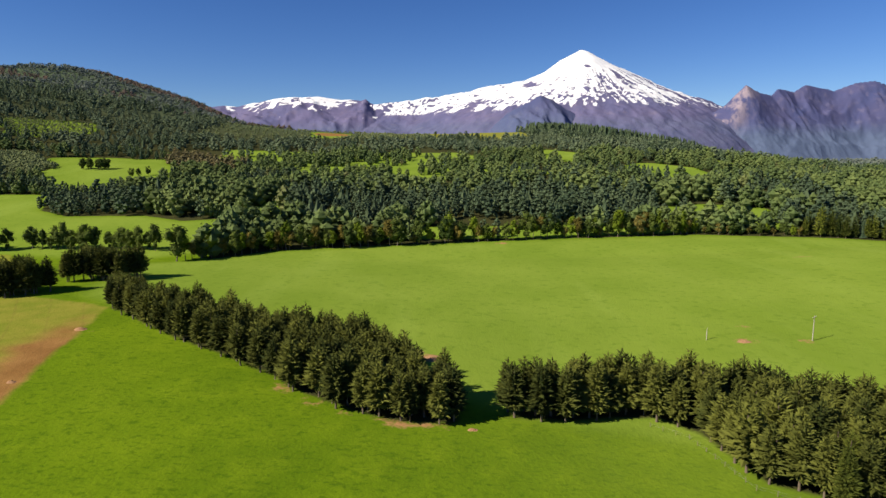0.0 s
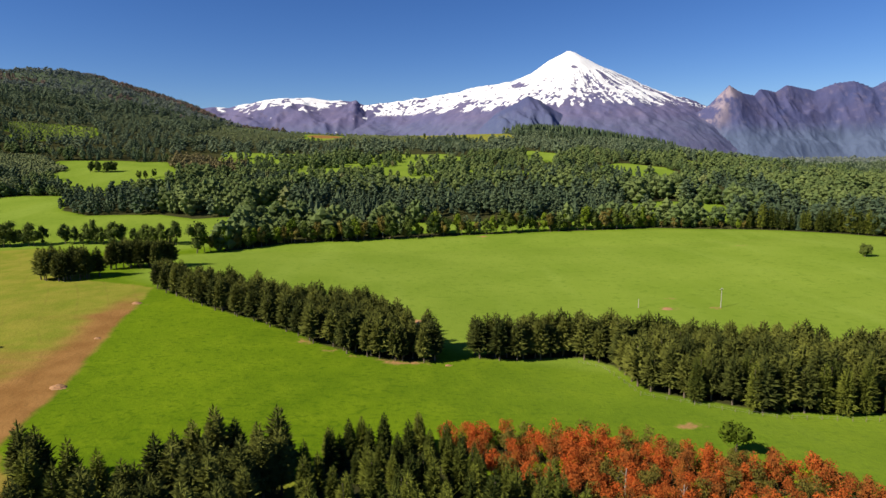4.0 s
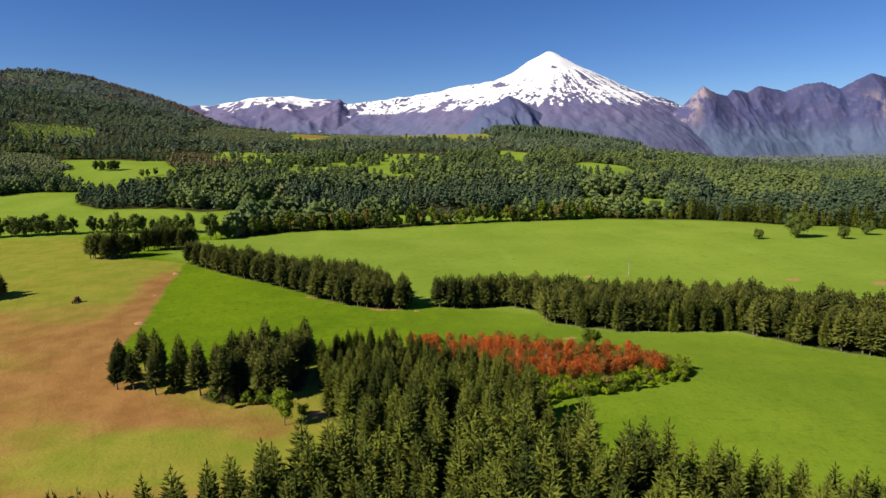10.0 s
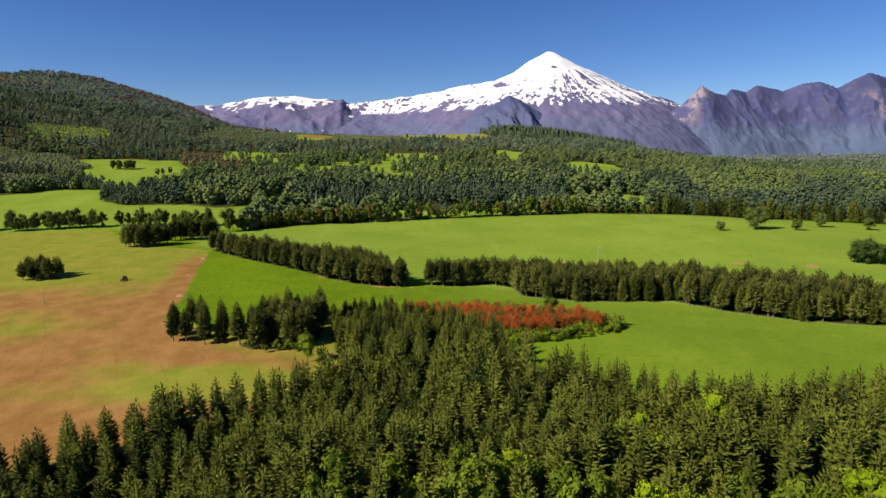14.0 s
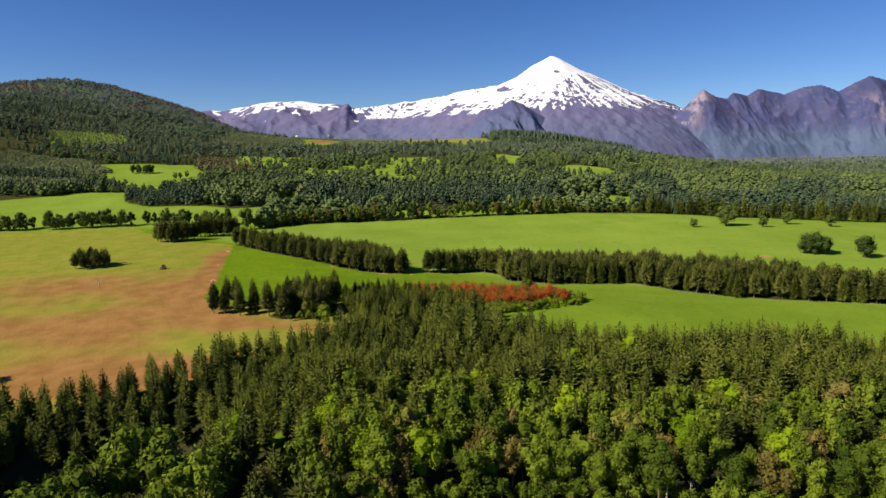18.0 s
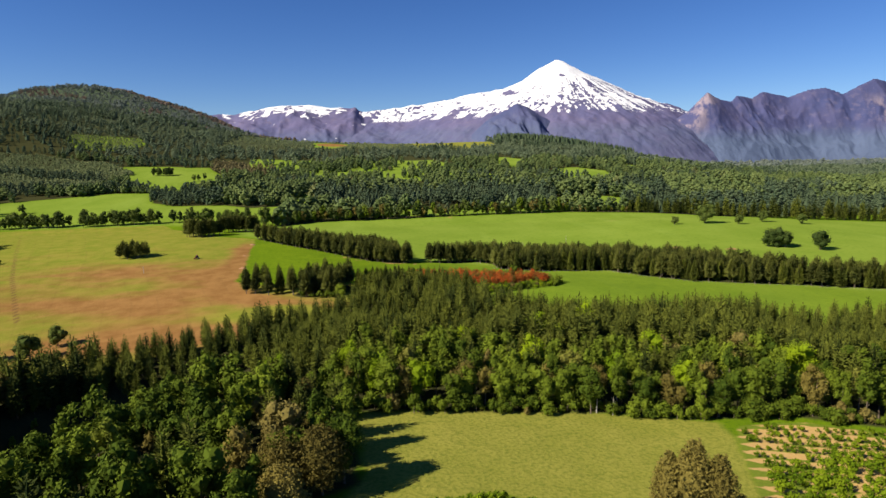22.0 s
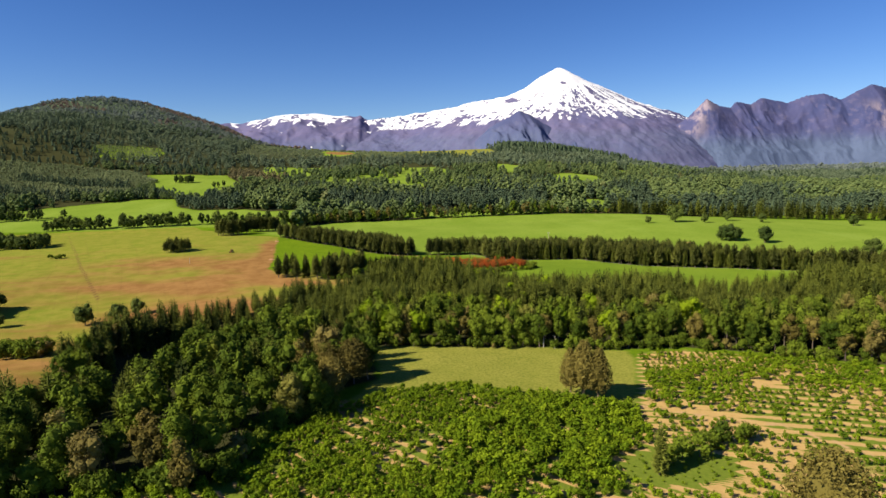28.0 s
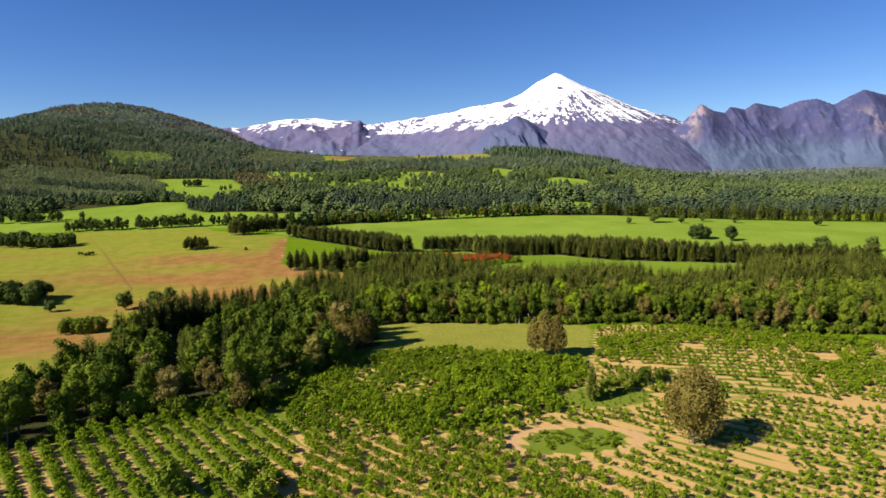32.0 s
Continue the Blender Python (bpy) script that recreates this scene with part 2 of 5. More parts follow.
# Far woods: greyness of haze put into the leaf colour.
FARLEAF = foliage("hazed_far_woods", (0.062, 0.095, 0.034), (0.140, 0.175, 0.054), (0.14, 0.12, 0.06), 0.975, 0.1)
YOUNG = foliage("young_plantation_leaves", (0.108, 0.135, 0.058), (0.180, 0.205, 0.086), glow=0.1)
DRABFAR = foliage("olive_stand_leaves", (0.100, 0.088, 0.044), (0.190, 0.160, 0.070), glow=0.1)
# Hill and upland leaves lightened and blued, haze painted into their colour.
HAZE_LEAF = foliage("hazed_distant_woods", (0.094, 0.118, 0.108), (0.160, 0.180, 0.142), glow=0.1)
UPLEAF = foliage("hazed_upland_woods", (0.070, 0.100, 0.060), (0.155, 0.188, 0.100), glow=0.1)
BURNT = foliage("russet_slope_leaves", (0.105, 0.085, 0.070), (0.190, 0.135, 0.105), glow=0.1)
VINE = foliage("orchard_leaves", (0.058, 0.106, 0.004), (0.192, 0.258, 0.010), glow=0.15)

BARK, _b = material("bark", 0.9)
_k = Net(BARK)
_k.put(_b.inputs["Base Color"], _k.mix(_k.noise(3.0, 5, _k.stretch(1, 1, 0.2)), (0.06, 0.045, 0.032), (0.20, 0.155, 0.115)))
PALE_BARK, _b = material("pale_bark", 0.85)
_k = Net(PALE_BARK)
_k.put(_b.inputs["Base Color"], _k.mix(_k.noise(2.0, 5), (0.24, 0.21, 0.17), (0.46, 0.42, 0.35)))

# Land: pasture, ploughed field, orchard soil, dry meadow and shade-darkened forest floor by their own outlines.
GROUND, _b = material("land", 0.95, 0.0)
k = Net(GROUND)
fine, mid, big = k.noise(1.1, 6), k.noise(0.11, 5), k.noise(0.018, 4)
grass = k.mix(k.span(big, 0.3, 0.7), (0.073, 0.131, 0.003), (0.110, 0.176, 0.004))
grass = k.mix(k.math("MULTIPLY", k.span(mid, 0.42, 0.75), 0.55), grass, (0.140, 0.206, 0.006))
grass = k.mix(k.math("MULTIPLY", k.span(k.noise(0.45, 6, k.stretch(1.0, 1.7, 1.0, 0.4), 0.65), 0.5, 0.66), 0.60), grass, (0.036, 0.084, 0.002))
pale = k.mix(k.span(big, 0.3, 0.7), (0.136, 0.206, 0.020), (0.172, 0.242, 0.029))
pale = k.mix(k.math("MULTIPLY", k.span(k.noise(1.0, 4, k.stretch(0.03, 0.006, 0.03, 0.9)), 0.5, 0.7), 0.4), pale, (0.205, 0.280, 0.044))
pale = k.mix(k.math("MULTIPLY", k.span(k.noise(0.3, 5), 0.52, 0.70), 0.35), pale, (0.070, 0.132, 0.010))
grass = k.mix(k.span(k.attr("pasture"), -8.0, 8.0), grass, pale)
edge = k.math("MULTIPLY_ADD", k.math("SUBTRACT", mid, 0.5), 9.0, k.math("MULTIPLY", k.math("SUBTRACT", fine, 0.5), 3.0))
soft = k.noise(1.0, 5, k.stretch(0.012, 0.030, 0.02, -0.35), 0.6)
veil = k.noise(1.0, 4, k.stretch(0.05, 0.16, 0.1, -1.2))
wheel = k.n.new("ShaderNodeTexWave")
wheel.wave_profile, wheel.bands_direction = "SIN", "X"
k.put(wheel.inputs["Vector"], k.stretch(0.5, 0.5, 0.5, -0.45))
wheel.inputs["Scale"].default_value, wheel.inputs["Distortion"].default_value, wheel.inputs["Detail"].default_value, wheel.inputs["Detail Scale"].default_value = 0.055, 7.0, 2.0, 0.22
rut = k.math("MULTIPLY", k.span(wheel.outputs["Fac"], 0.975, 0.995), k.span(veil, 0.35, 0.6))
soil = k.mix(k.span(mid, 0.3, 0.7), (0.198, 0.096, 0.031), (0.268, 0.140, 0.048))
young = k.mix(k.span(mid, 0.3, 0.7), (0.150, 0.178, 0.018), (0.215, 0.205, 0.030))
amount = k.math("ADD", k.attr("earth"), k.math("ADD", k.math("MULTIPLY", k.math("SUBTRACT", soft, 0.5), 1.5), k.math("MULTIPLY", k.math("SUBTRACT", veil, 0.5), 0.5)))
brown = k.mix(k.span(amount, -0.25, 0.55), young, soil)
brown = k.mix(k.math("MULTIPLY", rut, 0.16), brown, (0.11, 0.065, 0.025))
brown = k.mix(k.math("MULTIPLY", k.span(fine, 0.4, 0.75), 0.09), brown, (0.10, 0.085, 0.02))
col = k.mix(k.span(k.math("ADD", k.attr("brown"), k.math("MULTIPLY", edge, 0.5)), -1.5, 1.5), grass, brown)
dry = k.mix(mid, (0.158, 0.172, 0.022), (0.275, 0.252, 0.050))
dry = k.mix(k.math("MULTIPLY", k.span(fine, 0.4, 0.66), 0.55), dry, (0.085, 0.115, 0.014))
col = k.mix(k.span(k.math("ADD", k.attr("meadow"), k.math("MULTIPLY", edge, 0.5)), -1.0, 2.0), col, dry)
tilth = k.mix(fine, (0.35, 0.215, 0.072), (0.49, 0.33, 0.135))
weeds = k.mix(fine, (0.075, 0.120, 0.010), (0.160, 0.190, 0.025))
across = k.attr("across")
row = k.math("ABSOLUTE", k.math("SUBTRACT", k.math("FRACT", k.math("MULTIPLY_ADD", across, 1 / 4.2, 0.5)), 0.5))
green = k.math("ADD", k.math("MULTIPLY", k.math("SUBTRACT", mid, 0.5), 1.1), k.math("ADD", k.math("MULTIPLY", k.math("SUBTRACT", fine, 0.5), 0.7), k.attr("weedy")))
bed = k.mix(k.span(k.math("ADD", green, k.math("MULTIPLY", k.math("SUBTRACT", 0.17, row), 2.0)), -0.05, 0.25), tilth, weeds)
col = k.mix(k.span(k.math("ADD", k.attr("orchard"), k.math("MULTIPLY", edge, 0.3)), -0.5, 1.0), col, bed)
# Dark forest litter, darkened further to paint in shade under the trees.
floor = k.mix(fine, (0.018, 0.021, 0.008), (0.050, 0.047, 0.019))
floor = k.mix(k.attr("canopy"), floor, k.mix(k.noise(0.02, 6), (0.045, 0.070, 0.045), (0.09, 0.12, 0.07)))
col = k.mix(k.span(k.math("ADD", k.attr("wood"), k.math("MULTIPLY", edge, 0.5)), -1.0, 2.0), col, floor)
bare = k.mix(fine, (0.24, 0.125, 0.05), (0.38, 0.22, 0.10))
col = k.mix(k.span(k.math("ADD", k.attr("bare"), k.math("MULTIPLY", edge, 1.3)), -0.2, 2.2), col, bare)
col = k.mix(k.span(k.math("ADD", k.attr("track"), k.math("MULTIPLY", edge, 0.16)), -0.5, 0.6), col, k.mix(fine, (0.34, 0.20, 0.09), (0.50, 0.33, 0.17)))
col = k.mix(k.math("MULTIPLY", k.span(k.math("ADD", k.attr("ditch"), k.math("MULTIPLY", edge, 0.12)), -0.4, 0.5), 0.75), col, (0.13, 0.075, 0.03))
_b.inputs["Sheen Weight"].default_value, _b.inputs["Sheen Roughness"].default_value = 0.10, 0.6
k.put(_b.inputs["Sheen Tint"], k.mix(0.5, col, (0.5, 0.55, 0.2)))
k.put(_b.inputs["Base Color"], col)
k.put(_b.inputs["Normal"], k.bump(k.math("ADD", fine, k.math("MULTIPLY", mid, 2.0)), 0.42, 0.5))

# Mountain stone with distance haze tinted in, hazier forest at its foot, and snow.


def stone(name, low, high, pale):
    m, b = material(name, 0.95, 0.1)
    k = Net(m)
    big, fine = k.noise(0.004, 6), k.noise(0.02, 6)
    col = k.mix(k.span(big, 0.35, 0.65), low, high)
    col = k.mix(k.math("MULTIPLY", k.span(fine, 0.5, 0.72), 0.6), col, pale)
    # Paler blue stands for haze thickening over the forested lower slopes.
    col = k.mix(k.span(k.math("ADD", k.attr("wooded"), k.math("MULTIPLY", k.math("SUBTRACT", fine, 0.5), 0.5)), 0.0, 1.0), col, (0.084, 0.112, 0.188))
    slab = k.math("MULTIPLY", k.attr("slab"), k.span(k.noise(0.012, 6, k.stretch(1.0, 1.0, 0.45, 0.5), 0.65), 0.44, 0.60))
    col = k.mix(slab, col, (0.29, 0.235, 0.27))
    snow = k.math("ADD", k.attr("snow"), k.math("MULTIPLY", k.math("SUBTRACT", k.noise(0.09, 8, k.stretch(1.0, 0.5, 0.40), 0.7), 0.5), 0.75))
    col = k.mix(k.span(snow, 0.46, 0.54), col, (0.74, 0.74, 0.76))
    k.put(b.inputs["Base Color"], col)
    crack = k.noise(0.035, 7, k.stretch(1.0, 1.0, 0.7, 0.6), 0.65)
    k.put(b.inputs["Normal"], k.bump(k.math("ADD", crack, big), 0.22, 22.0))
    return m


# The blue of distance haze is mixed into these rock colours.
HAZED_VOLCANO_STONE = stone("hazed_volcano_stone", (0.104, 0.104, 0.205), (0.124, 0.112, 0.208), (0.165, 0.138, 0.210))
HAZED_RANGE_STONE = stone("hazed_range_stone", (0.056, 0.066, 0.158), (0.074, 0.076, 0.164), (0.130, 0.116, 0.190))
METAL, _b = material("galvanised_metal", 0.5)
_b.inputs["Metallic"].default_value = 0.6
_k = Net(METAL)
_k.put(_b.inputs["Base Color"], _k.mix(_k.noise(6.0), (0.25, 0.25, 0.26), (0.45, 0.45, 0.46)))
WOOD, _b = material("weathered_wood", 0.85)
_k = Net(WOOD)
_k.put(_b.inputs["Base Color"], _k.mix(_k.noise(5.0, 5, _k.stretch(1, 1, 0.15)), (0.13, 0.10, 0.07), (0.27, 0.22, 0.16)))

# ---- mesh helpers ----


def mesh_of(name, V, F, mats, idx=None, smooth=False, attrs=None, normals=None):
    """A mesh from arrays: points, and faces that all have as many corners."""
    V, F = np.asarray(V, np.float32), np.asarray(F, np.int32)
    me = bpy.data.meshes.new(name)
    n, c = F.shape
    me.vertices.add(len(V))
    me.vertices.foreach_set("co", V.ravel())
    me.loops.add(n * c)
    me.loops.foreach_set("vertex_index", F.ravel())
    me.polygons.add(n)
    me.polygons.foreach_set("loop_start", np.arange(0, n * c, c, dtype=np.int32))
    me.polygons.foreach_set("use_smooth", np.full(n, smooth))
    for m in mats:
        me.materials.append(m)
    if idx is not None:
        me.polygons.foreach_set("material_index", np.asarray(idx, np.int32))
    for key, val in (attrs or {}).items():
        a = me.attributes.new(key, "FLOAT", "POINT")
        a.data.foreach_set("value", np.asarray(val, np.float32))
    if normals is not None:
        a = me.attributes.new("custom_normal", "FLOAT_VECTOR", "POINT")
        a.data.foreach_set("vector", np.asarray(normals, np.float32).ravel())
    me.update(calc_edges=True)
    return me


def part(name, me, parent, label=""):
    ob = new(name, me)
    ob.parent = parent
    return tagged(ob, label)


def tubes(paths, sides=6):
    """Tapered tubes: each a list of (x, y, z, radius)."""
    V, F, n = [], [], 0
    for p in paths:
        p = np.array(p, float)
        a = np.linspace(0, 2 * math.pi, sides, endpoint=False)
        for q in p:
            V.append(np.stack([q[0] + q[3] * np.cos(a), q[1] + q[3] * np.sin(a), np.full(sides, q[2])], 1))
        for r in range(len(p) - 1):
            for s in range(sides):
                F.append((n + r * sides + s, n + r * sides + (s + 1) % sides, n + (r + 1) * sides + (s + 1) % sides, n + (r + 1) * sides + s))
        n += len(p) * sides
    return np.concatenate(V), np.array(F)


def unit(v):
    return v / np.maximum(np.linalg.norm(v, axis=1, keepdims=True), 1e-6)


def outward(V, F, N):
    """Faces wound so that they look the way their leaves' normals do."""
    f = np.cross(V[F[:, 1]] - V[F[:, 0]], V[F[:, 2]] - V[F[:, 0]])
    back = (f * (N[F[:, 0]] + N[F[:, 1]] + N[F[:, 2]])).sum(1) < 0
    F = F.copy()
    F[back] = F[back][:, ::-1]
    return F


def tufts(base, way, length, width, r):
    """Needle sprays: flat three-sided spikes from base along way."""
    n = len(base)
    way = unit(way)
    u = unit(np.cross(way, np.array([0, 0, 1.0]) + r.normal(0, 0.15, (n, 3))))
    w = np.cross(u, way)
    V = np.empty((n, 4, 3))
    V[:, 0] = base + u * width[:, None]
    V[:, 1] = base - u * width[:, None]
    V[:, 2] = base + w * width[:, None] * 0.55 + way * length[:, None] * 0.1
    V[:, 3] = base + way * length[:, None]
    i = 4 * np.arange(n)[:, None, None]
    F = (i + np.array([[0, 3, 2], [1, 2, 3]])).reshape(-1, 3)
    return V.reshape(-1, 3), F, np.repeat(r.random(n), 4)


def conifer(h, width, start, boughs, sprays, blunt, seed, fine=1.0):
    """A conifer's crown: boughs all up the stem set with rising sprays, round a heart coloured dark as inner shade.
    blunt: 0 pointed, 1 rounded.
    """
    r = np.random.default_rng(seed)
    B, D, L, W = [], [], [], []
    bias, side = r.uniform(0, 2 * math.pi), r.uniform(0, 2 * math.pi)
    for k in range(boughs):
        q = (k + r.random()) / boughs
        f = 0.65 * (1 - math.sqrt(1 - q)) + 0.35 * q
        z = h * (start + (1 - start) * f * 0.96)
        egg = math.sqrt(max(0.0, 1 - (2 * f - 0.75) ** 2 / 1.6)) if f < 0.95 else 0.2
        R = width * ((1 - blunt) * (1 - f) ** 0.8 + blunt * egg) * (0.6 + 0.4 * min(1, f * 5 + 0.2)) + 0.15
        a = bias + 2.39996 * k + r.normal(0, 0.2)
        ln = R * r.uniform(0.66, 1.12) * (1 + 0.12 * math.cos(a - side)) * (1.22 if r.random() < 0.08 else 1.0)
        for j in range(sprays):
            u = 0.45 + 0.55 * (j + 0.5) / sprays
            at = a + r.normal(0, 0.30)
            B.append((ln * u * 0.72 * math.cos(a), ln * u * 0.72 * math.sin(a), z + 0.05 * ln * u + r.normal(0, 0.16)))
            D.append((math.cos(at), math.sin(at), r.normal(0.15 + 0.75 * f, 0.28)))
            L.append((ln * (0.30 + 0.14 * r.random()) + 0.5) * fine ** 0.5)
            W.append((ln * 0.13 + 0.13) * fine)
    for j in range(4):
        B.append((0, 0, h * (0.90 + 0.02 * j))), D.append((r.normal(0, 0.25), r.normal(0, 0.25), 1)), L.append(h * 0.075), W.append(0.16)
    V, F, fl = tufts(np.array(B), np.array(D), np.array(L), np.array(W), r)
    out = unit(V * [1, 1, 0] + 1e-4)
    N = unit(out + [0, 0, 0.40] + 0.45 * np.repeat(unit(r.normal(0, 1, (len(V) // 4, 3))), 4, 0))
    # Inner skirts take the darkest needle tone: shade painted between the sprays.
    CV, CF, cf, CN = far_spire(h * (1 - start) * 0.90, width * (0.50 + 0.12 * blunt), 4, seed + 9)
    CV = CV + [0, 0, h * start]
    F = np.concatenate([outward(V, F, N), CF + len(V)])
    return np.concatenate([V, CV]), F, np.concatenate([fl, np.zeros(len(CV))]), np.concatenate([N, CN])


def broadleaf(h, width, start, lobes, leaves, seed, size=0.5, tall=1.0, ruffle=0.45, core=0.0):
    """A leafy crown: lobes clad with small ragged leaf sprays. core: size of inner lumps coloured dark as inner shade.
    """
    r = np.random.default_rng(seed)
    C, R = [], []
    zc, rz = h * (start + 1) / 2, h * (1 - start) / 2
    for k in range(lobes):
        u = unit(r.normal(0, 1, (1, 3)))[0]
        f = r.uniform(0.35, 0.72)
        q = np.array([u[0] * width * f, u[1] * width * f, zc + u[2] * rz * f])
        C.append(q), R.append(width * r.uniform(0.30, 0.50) * (1.25 if k == 0 else 1))
    C, R = np.array(C), np.array(R)
    i = np.repeat(np.arange(lobes), leaves)
    nrm = unit(r.normal(0, 1, (len(i), 3)) + [0, 0, 0.25])
    P = C[i] + nrm * (R[i] * r.uniform(0.75, 1.12, len(i)))[:, None] * [1, 1, tall]
    nrm = unit(nrm + r.normal(0, ruffle, nrm.shape))
    u = unit(np.cross(nrm, r.normal(0, 1, nrm.shape)))
    w = np.cross(nrm, u)
    sz = size * r.uniform(0.55, 1.35, (len(i), 1))
    V = np.empty((len(i), 3, 3))
    V[:, 0] = P + u * sz * r.uniform(0.7, 1.4, (len(i), 1))
    V[:, 1] = P + w * sz * r.uniform(0.5, 1.1, (len(i), 1)) + nrm * sz * 0.2
    V[:, 2] = P - u * sz * r.uniform(0.4, 1.1, (len(i), 1)) - w * sz * r.uniform(0.2, 0.8, (len(i), 1))
    V, F = V.reshape(-1, 3), np.arange(3 * len(i)).reshape(-1, 3)
    whole = unit((P - [0, 0, zc]) / [width, width, rz])
    N = np.repeat(unit(0.55 * whole + 0.65 * nrm + [0, 0, 0.1]), 3, 0)
    shade = r.random(lobes)
    fl = np.repeat(np.clip(0.55 * r.random(len(i)) + 0.45 * shade[i], 0, 1), 3)
    # Core lumps sit near the darkest leaf tone, shading put into their colour.
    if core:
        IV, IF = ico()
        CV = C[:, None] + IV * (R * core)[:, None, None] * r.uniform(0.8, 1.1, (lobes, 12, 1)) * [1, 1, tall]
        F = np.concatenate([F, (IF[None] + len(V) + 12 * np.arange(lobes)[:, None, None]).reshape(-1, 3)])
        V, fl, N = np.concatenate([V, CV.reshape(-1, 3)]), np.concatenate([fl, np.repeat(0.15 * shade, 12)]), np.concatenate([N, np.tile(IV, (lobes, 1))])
    return V, outward(V, F, N), fl, N


def octa():
    V = np.array([(1, 0, 0), (-1, 0, 0), (0, 1, 0), (0, -1, 0), (0, 0, 1), (0, 0, -1)], float)
    F = np.array([(0, 2, 4), (2, 1, 4), (1, 3, 4), (3, 0, 4), (2, 0, 5), (1, 2, 5), (3, 1, 5), (0, 3, 5)])
    return V, F


def egg_crown(h, width, seed, lumps=90, leaves=64, size=0.34, taper=0.16):
    """A dense rounded crown: small lumps set close together over an egg, round a core coloured dark as inner shade."""
    r = np.random.default_rng(seed)
    k = np.arange(lumps) + 0.5
    ct, a = 1 - 1.9 * k / lumps, k * 2.39996 + r.normal(0, 0.12, lumps)
    st = np.sqrt(np.clip(1 - ct * ct, 0, 1)) * (1 - taper * ct)
    far = 0.80 + 0.12 * r.random(lumps)
    C = np.stack([width * st * far * np.cos(a), width * st * far * np.sin(a), h * 0.50 + h * 0.42 * ct * far], 1)
    R = width * r.uniform(0.17, 0.30, lumps)
    i = np.repeat(np.arange(lumps), leaves)
    nrm = unit(r.normal(0, 1, (len(i), 3)) + [0, 0, 0.3])
    P = C[i] + nrm * (R[i] * r.uniform(0.6, 1.15, len(i)))[:, None]
    nrm = unit(nrm + r.normal(0, 0.5, nrm.shape))
    u = unit(np.cross(nrm, r.normal(0, 1, nrm.shape)))
    w = np.cross(nrm, u)
    sz = size * r.uniform(0.5, 1.4, (len(i), 1))
    V = np.stack([P + u * sz * 1.1, P + w * sz * 0.8, P - u * sz * 0.8 - w * sz * 0.5], 1).reshape(-1, 3)
    F = np.arange(len(V)).reshape(-1, 3)
    fl = np.repeat(np.clip(0.6 * r.random(len(i)) + 0.4 * r.random(lumps)[i], 0, 1), 3)
    # Inner egg in the darkest leaf tone: painted shade behind the leaves.
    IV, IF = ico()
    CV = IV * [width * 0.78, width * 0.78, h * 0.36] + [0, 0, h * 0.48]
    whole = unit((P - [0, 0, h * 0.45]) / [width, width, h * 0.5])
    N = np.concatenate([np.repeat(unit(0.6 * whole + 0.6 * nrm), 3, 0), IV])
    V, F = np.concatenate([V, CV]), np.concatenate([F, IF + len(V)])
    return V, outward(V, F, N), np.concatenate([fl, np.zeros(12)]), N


def ico():
    t = (1 + 5 ** 0.5) / 2
    V = unit(np.array([(-1, t, 0), (1, t, 0), (-1, -t, 0), (1, -t, 0), (0, -1, t), (0, 1, t), (0, -1, -t), (0, 1, -t), (t, 0, -1), (t, 0, 1), (-t, 0, -1), (-t, 0, 1)], float))
    F = np.array([(0, 11, 5), (0, 5, 1), (0, 1, 7), (0, 7, 10), (0, 10, 11), (1, 5, 9), (5, 11, 4), (11, 10, 2), (10, 7, 6), (7, 1, 8), (3, 9, 4), (3, 4, 2), (3, 2, 6), (3, 6, 8), (3, 8, 9), (4, 9, 5), (2, 4, 11), (6, 2, 10), (8, 6, 7), (9, 8, 1)])
    return V, F


